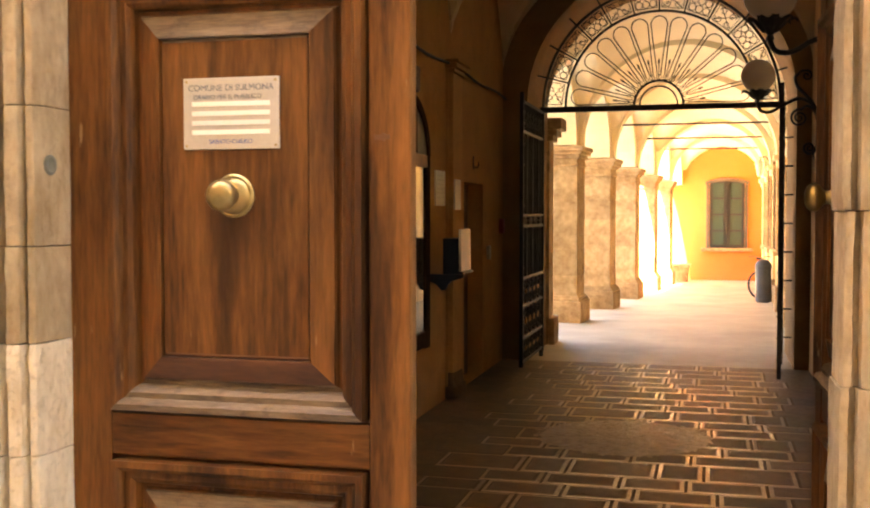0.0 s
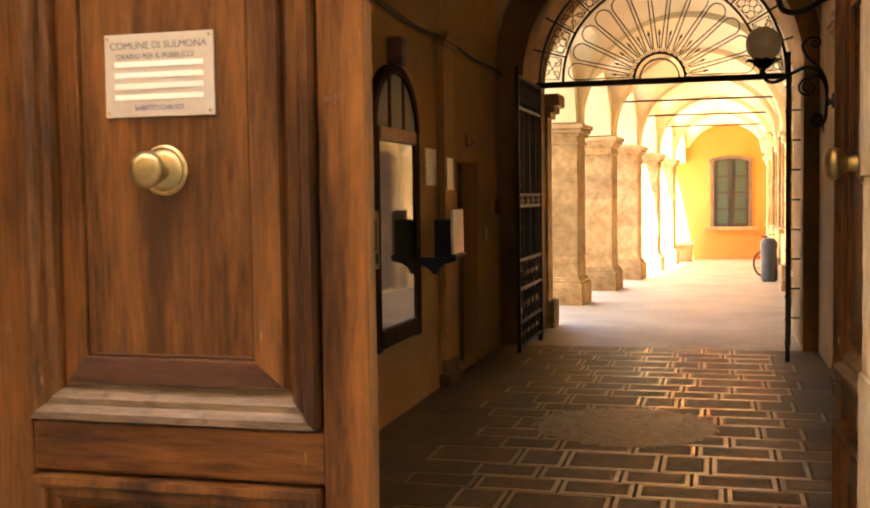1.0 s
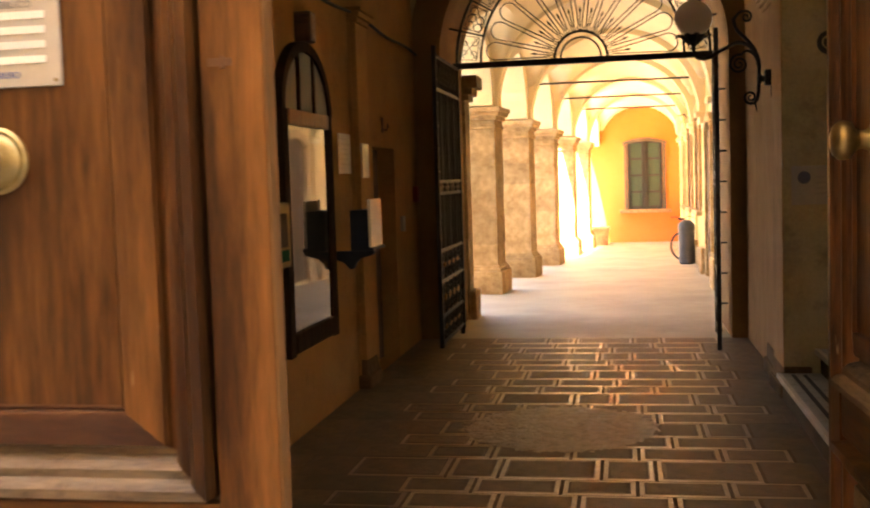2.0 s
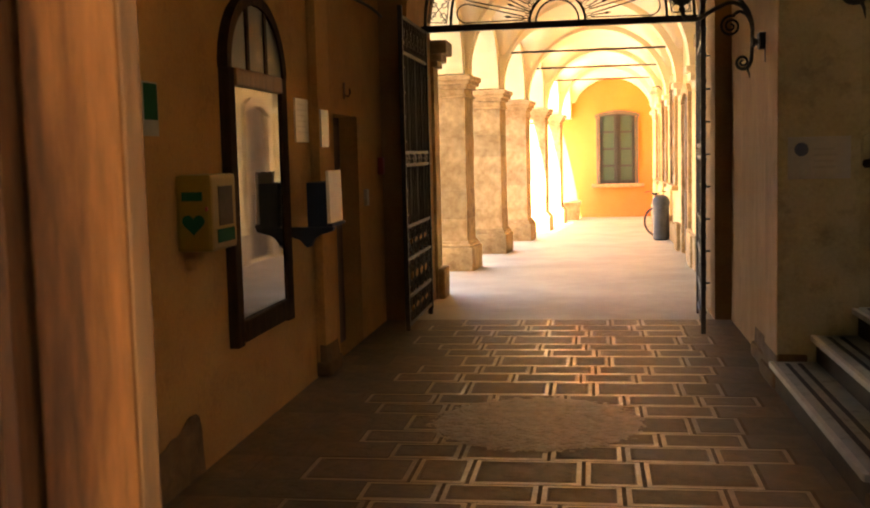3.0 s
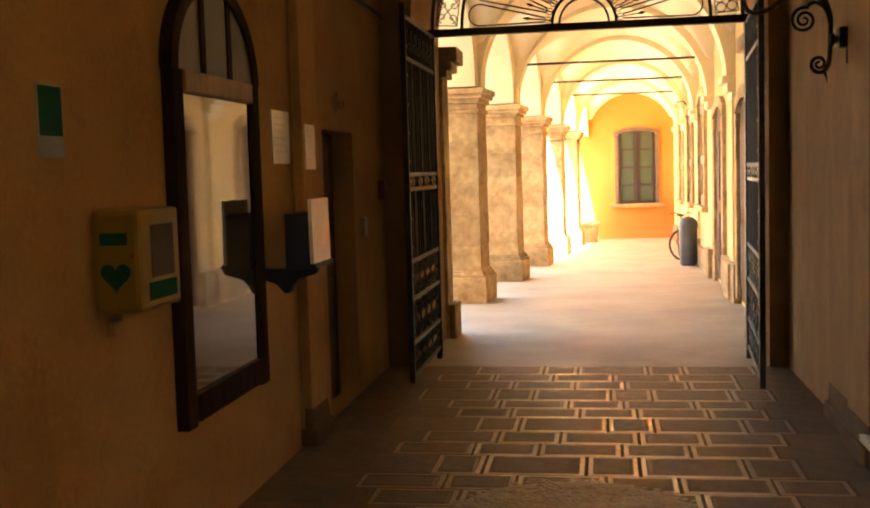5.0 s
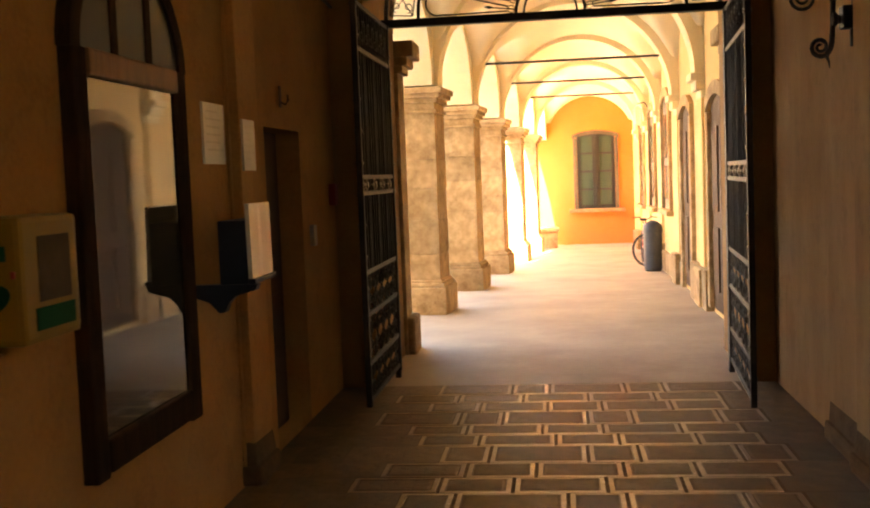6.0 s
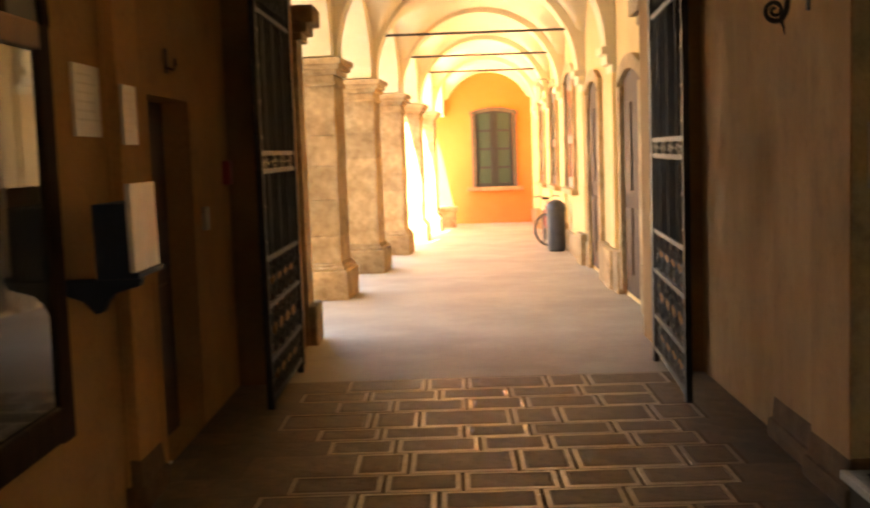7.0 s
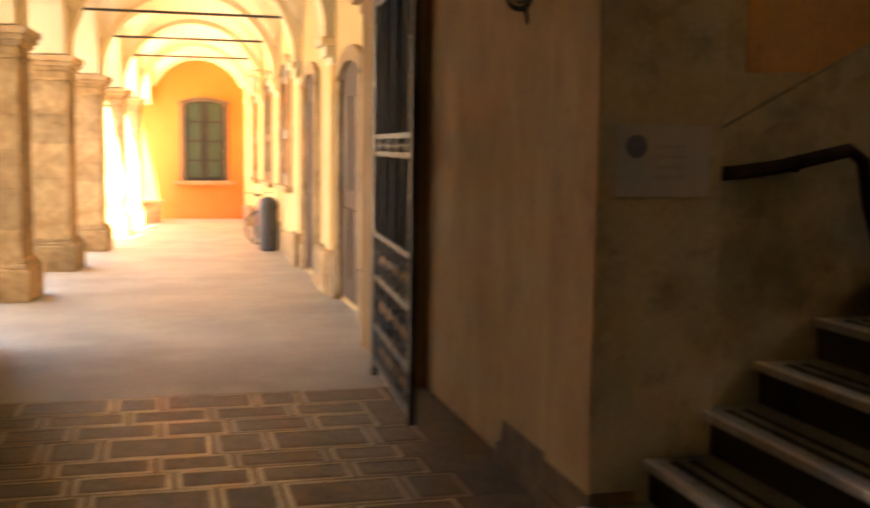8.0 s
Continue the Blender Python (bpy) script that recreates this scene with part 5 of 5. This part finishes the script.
def wheel(cx, turn):
    w = new("wheel")
    w.parent = bike
    M = pose(0, cx, 0.33, 0, 0, turn)
    b = bmesh.new()
    tube(b, [M @ Vector((0, 0.32 * math.cos(i * math.tau / 32), 0.32 * math.sin(i * math.tau / 32))) for i in range(32)], 0.018, 8, True)
    part("tyre", b, RUBBER, w, smooth=True)
    b = bmesh.new()
    tube(b, [M @ Vector((0, 0.295 * math.cos(i * math.tau / 32), 0.295 * math.sin(i * math.tau / 32))) for i in range(32)], 0.010, 6, True)
    for i in range(12):
        a = i * math.tau / 12
        tube(b, [M @ Vector((0, 0, 0)), M @ Vector((0, 0.295 * math.cos(a), 0.295 * math.sin(a)))], 0.0025, 3)
    part("rim", b, GREY_METAL, w)


wheel(-0.5, 55)
wheel(0.5, 0)
b = bmesh.new()
for p, q in (((0, -0.5, 0.33), (0, -0.35, 0.85)), ((0, -0.36, 0.80), (0, 0.05, 0.33)), ((0, -0.36, 0.82), (0, 0.15, 0.82)), ((0, 0.05, 0.33), (0, 0.18, 0.90)), ((0, 0.05, 0.33), (0, 0.5, 0.33)), ((0, 0.15, 0.82), (0, 0.5, 0.33))):
    tube(b, [p, q], 0.014, 8)
part("frame", b, RED, bike)
b = bmesh.new()
tube(b, [(-0.25, -0.28, 0.98), (-0.12, -0.34, 1.0), (0, -0.35, 0.92), (0.12, -0.34, 1.0), (0.25, -0.28, 0.98)], 0.011, 6)
tube(b, [(0, -0.35, 0.85), (0, -0.35, 0.92)], 0.012, 6)
part("handlebar", b, IRON, bike)
b = bmesh.new()
box(b, -0.07, 0.07, 0.10, 0.34, 0.90, 0.95, 0.022)
part("saddle", b, RUBBER, bike)

bike.scale = (0.8, 0.8, 0.8)

y = 26.9
bench = thing("stone_bench", "low pale stone seat at the end of the arcade", "bench", at=(xl(y) + 0.02, y, lz(y)))
b = bmesh.new()
box(b, -0.40, 0.16, -0.3, 0.3, 0.0, 0.36, 0.02)
part("block", b, PIER_STONE, bench)
b = bmesh.new()
box(b, -0.42, 0.20, -0.34, 0.34, 0.361, 0.44, 0.02)
part("seat", b, PIER_STONE, bench)

y = 22.66
lan = thing("wall_lantern", "small dark lantern on the loggia wall", "wall lamp", at=(xr(y) - 0.1, y - 0.3, lz(y) + 2.55))
b = bmesh.new()
lathe(b, [(0.03, -0.16), (0.05, -0.14), (0.09, 0.08), (0.10, 0.10), (0.03, 0.18), (0.01, 0.2)], pose(-0.12, 0, 0), 6)
part("lantern", b, OPAL, lan)
b = bmesh.new()
tube(b, [(0.1, 0, 0.1), (0.0, 0, 0.24), (-0.12, 0, 0.22), (-0.12, 0, 0.18)], 0.012, 6)
part("arm", b, IRON, lan)

# courtyard and street buildings
def plain_building(x0, x1, y0, y1, z1, paint, label):
    t = thing("building", label, "building", "", "structure")
    b = bmesh.new()
    box(b, x0, x1, y0, y1, -0.75, z1)
    part("wall", b, paint, t)
    return t


plain_building(-18.0, -16.0, 8, 36, 7.5, FACADE, "pale plastered building across the courtyard")
plain_building(-16.0, -2.4, 34, 36, 5.0, FACADE, "pale plastered building closing the courtyard")
# unseen block; its height sets how far along the piers the sun is cut
plain_building(-16.0, HL - 0.61, 2.8, 11.0, 18.0, FACADE, "unseen pale wing added beside the hall to shade the near piers")
# added out of view: keeps sun off the portal, bounces warm light back
plain_building(-14, 14, -6.0, -3.2, 20.5, STREET_OCHRE, "unseen tall ochre block added across the street to shade and warm the portal")
plain_building(-16, -14, -6.0, 2.8, 14.0, STREET_OCHRE, "ochre house closing the street")
plain_building(14, 16, -6.0, 2.8, 14.0, STREET_OCHRE, "ochre house closing the street")

# ---- hall paving, block by block ----
GAP, BORDER = 0.015, 0.024
block_mesh = {}


def block(w, h, worn):
    """A stone with its dressed margin; the worn ones of the middle track have pale margins."""
    key = (round(w, 3), round(h, 3), worn)
    if key not in block_mesh:
        me = bpy.data.meshes.new("paving_stone")
        g = GAP if worn else 0.003
        hh, ww = h - g, w - g
        v, f, mi = [], [], []
        dip = 0.003 if worn else -0.0005
        rings = [(0.0, -0.005 if worn else -0.0006), (0.003, 0.0), (BORDER, 0.0), (BORDER + 0.006, -dip), (BORDER + 0.02, 0.001)]
        for d, z in rings:
            v += [(d, d, z), (ww - d, d, z), (ww - d, hh - d, z), (d, hh - d, z)]
        for q in range(len(rings) - 1):
            for k in range(4):
                f.append((q * 4 + k, q * 4 + (k + 1) % 4, q * 4 + 4 + (k + 1) % 4, q * 4 + 4 + k))
                mi.append(0 if q < 2 else 1)
        k = (len(rings) - 1) * 4
        f.append((k, k + 1, k + 2, k + 3))
        mi.append(1)
        me.from_pydata(v, [], f)
        me.materials.append((DARK_MARGIN, DULL_MARGIN, MARGIN)[worn])
        me.materials.append(PAVE)
        me.polygons.foreach_set("material_index", mi)
        block_mesh[key] = me
    return block_mesh[key]


CX, CY, CR = -0.45, 6.82, 0.54
rng = random.Random(3)
# courses from the gate to the door: far edge, depth, one joint, the two widths that alternate from it
COURSES = [
    (10.33, 0.32, -0.75, 0.25, 0.50), (10.01, 0.25, -0.668, 0.416, 0.42), (9.76, 0.27, -0.929, 0.42, 0.335),
    (9.49, 0.34, -1.03, 0.26, 0.50), (9.15, 0.23, -0.963, 0.43, 0.34), (8.92, 0.245, -0.873, 0.416, 0.34),
    (8.675, 0.335, -0.797, 0.505, 0.26), (8.34, 0.26, -0.896, 0.346, 0.424), (8.08, 0.25, -1.0, 0.347, 0.433),
    (7.83, 0.35, -0.91, 0.51, 0.26), (7.48, 0.25, 0.035, 0.424, 0.34), (7.23, 0.25, 0.12, 0.41, 0.34),
    (6.98, 0.34, 0.369, 0.26, 0.50), (6.64, 0.25, 0.184, 0.42, 0.34), (6.39, 0.26, -0.353, 0.353, 0.425),
    (6.13, 0.37, -0.697, 0.51, 0.265), (5.76, 0.25, -0.37, 0.356, 0.425), (5.51, 0.25, -0.655, 0.375, 0.43),
]
far, k = 5.26, 0
while far > 2.75:
    deep = (0.355, 0.25, 0.25)[k % 3]
    COURSES.append((far, deep, (-0.375, -0.62, -0.41)[k % 3] + 0.07 * (k // 3), *((0.262, 0.505), (0.34, 0.42), (0.42, 0.34))[k % 3]))
    far, k = far - deep, k + 1
for far, deep, joint, wa, wb in COURSES:
    x, k = joint, 0
    while x > HL + 0.25:
        k += 1
        x -= (wa, wb)[k % 2]
    left = HL + 0.002
    if x - left > 0.05:
        cuts = [left, x]
    else:
        cuts = [left]
    k = k % 2
    while x < HR - 0.15:
        x += (wa, wb)[k % 2]
        k += 1
        cuts.append(min(x, HR - 0.002))
    if cuts[-1] < HR - 0.01:
        cuts.append(HR - 0.002)
    for x0, x1 in zip(cuts, cuts[1:]):
        if x1 - x0 < 0.05:
            continue
        mid = (x0 + x1) / 2
        # margins darken in steps from the middle track to the side walls
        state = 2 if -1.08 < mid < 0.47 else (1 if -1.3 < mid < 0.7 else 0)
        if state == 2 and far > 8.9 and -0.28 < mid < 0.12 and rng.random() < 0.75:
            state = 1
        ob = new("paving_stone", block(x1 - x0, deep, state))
        ob.location = (x0, far - deep, 0.0)
        ob.rotation_euler = (rng.uniform(-0.004, 0.004), rng.uniform(-0.004, 0.004), 0)
        ob.parent = hall_floor

# round patch of small pebbles set on edge in the paving
v, f = [], []
disc = bmesh.new()
lathe(disc, [(CR + 0.006, -0.01), (CR + 0.004, 0.002), (CR - 0.02, 0.003)], pose(CX, CY, 0), 40)
solid("mosaic_bed", disc, PEBBLE, "round mortar bed in the hall paving", "paving", "structure")
for i in range(2400):
    r, a = (CR + rng.uniform(-0.02, 0.06)) * math.sqrt(rng.random()), rng.random() * math.tau
    px, py = CX + r * math.cos(a), CY + r * math.sin(a)
    s, e, th, hh = rng.uniform(0.012, 0.026), rng.uniform(0.008, 0.014), rng.random() * math.pi, rng.uniform(0.004, 0.007)
    k = len(v)
    for ring, z in ((1.0, 0.003), (0.75, hh)):
        for q in range(6):
            b0, b1 = s * ring * math.cos(q * math.tau / 6), e * ring * math.sin(q * math.tau / 6)
            v.append((px + b0 * math.cos(th) - b1 * math.sin(th), py + b0 * math.sin(th) + b1 * math.cos(th), z))
    for q in range(6):
        f.append((k + q, k + (q + 1) % 6, k + 6 + (q + 1) % 6, k + 6 + q))
    f.append(tuple(k + 6 + q for q in range(6)))
me = bpy.data.meshes.new("pebbles")
me.from_pydata(v, [], f)
me.materials.append(PEBBLE)
tagged(new("pebble_mosaic", me), "round patch of small pebbles in the hall paving", "mosaic", "", "stuff")
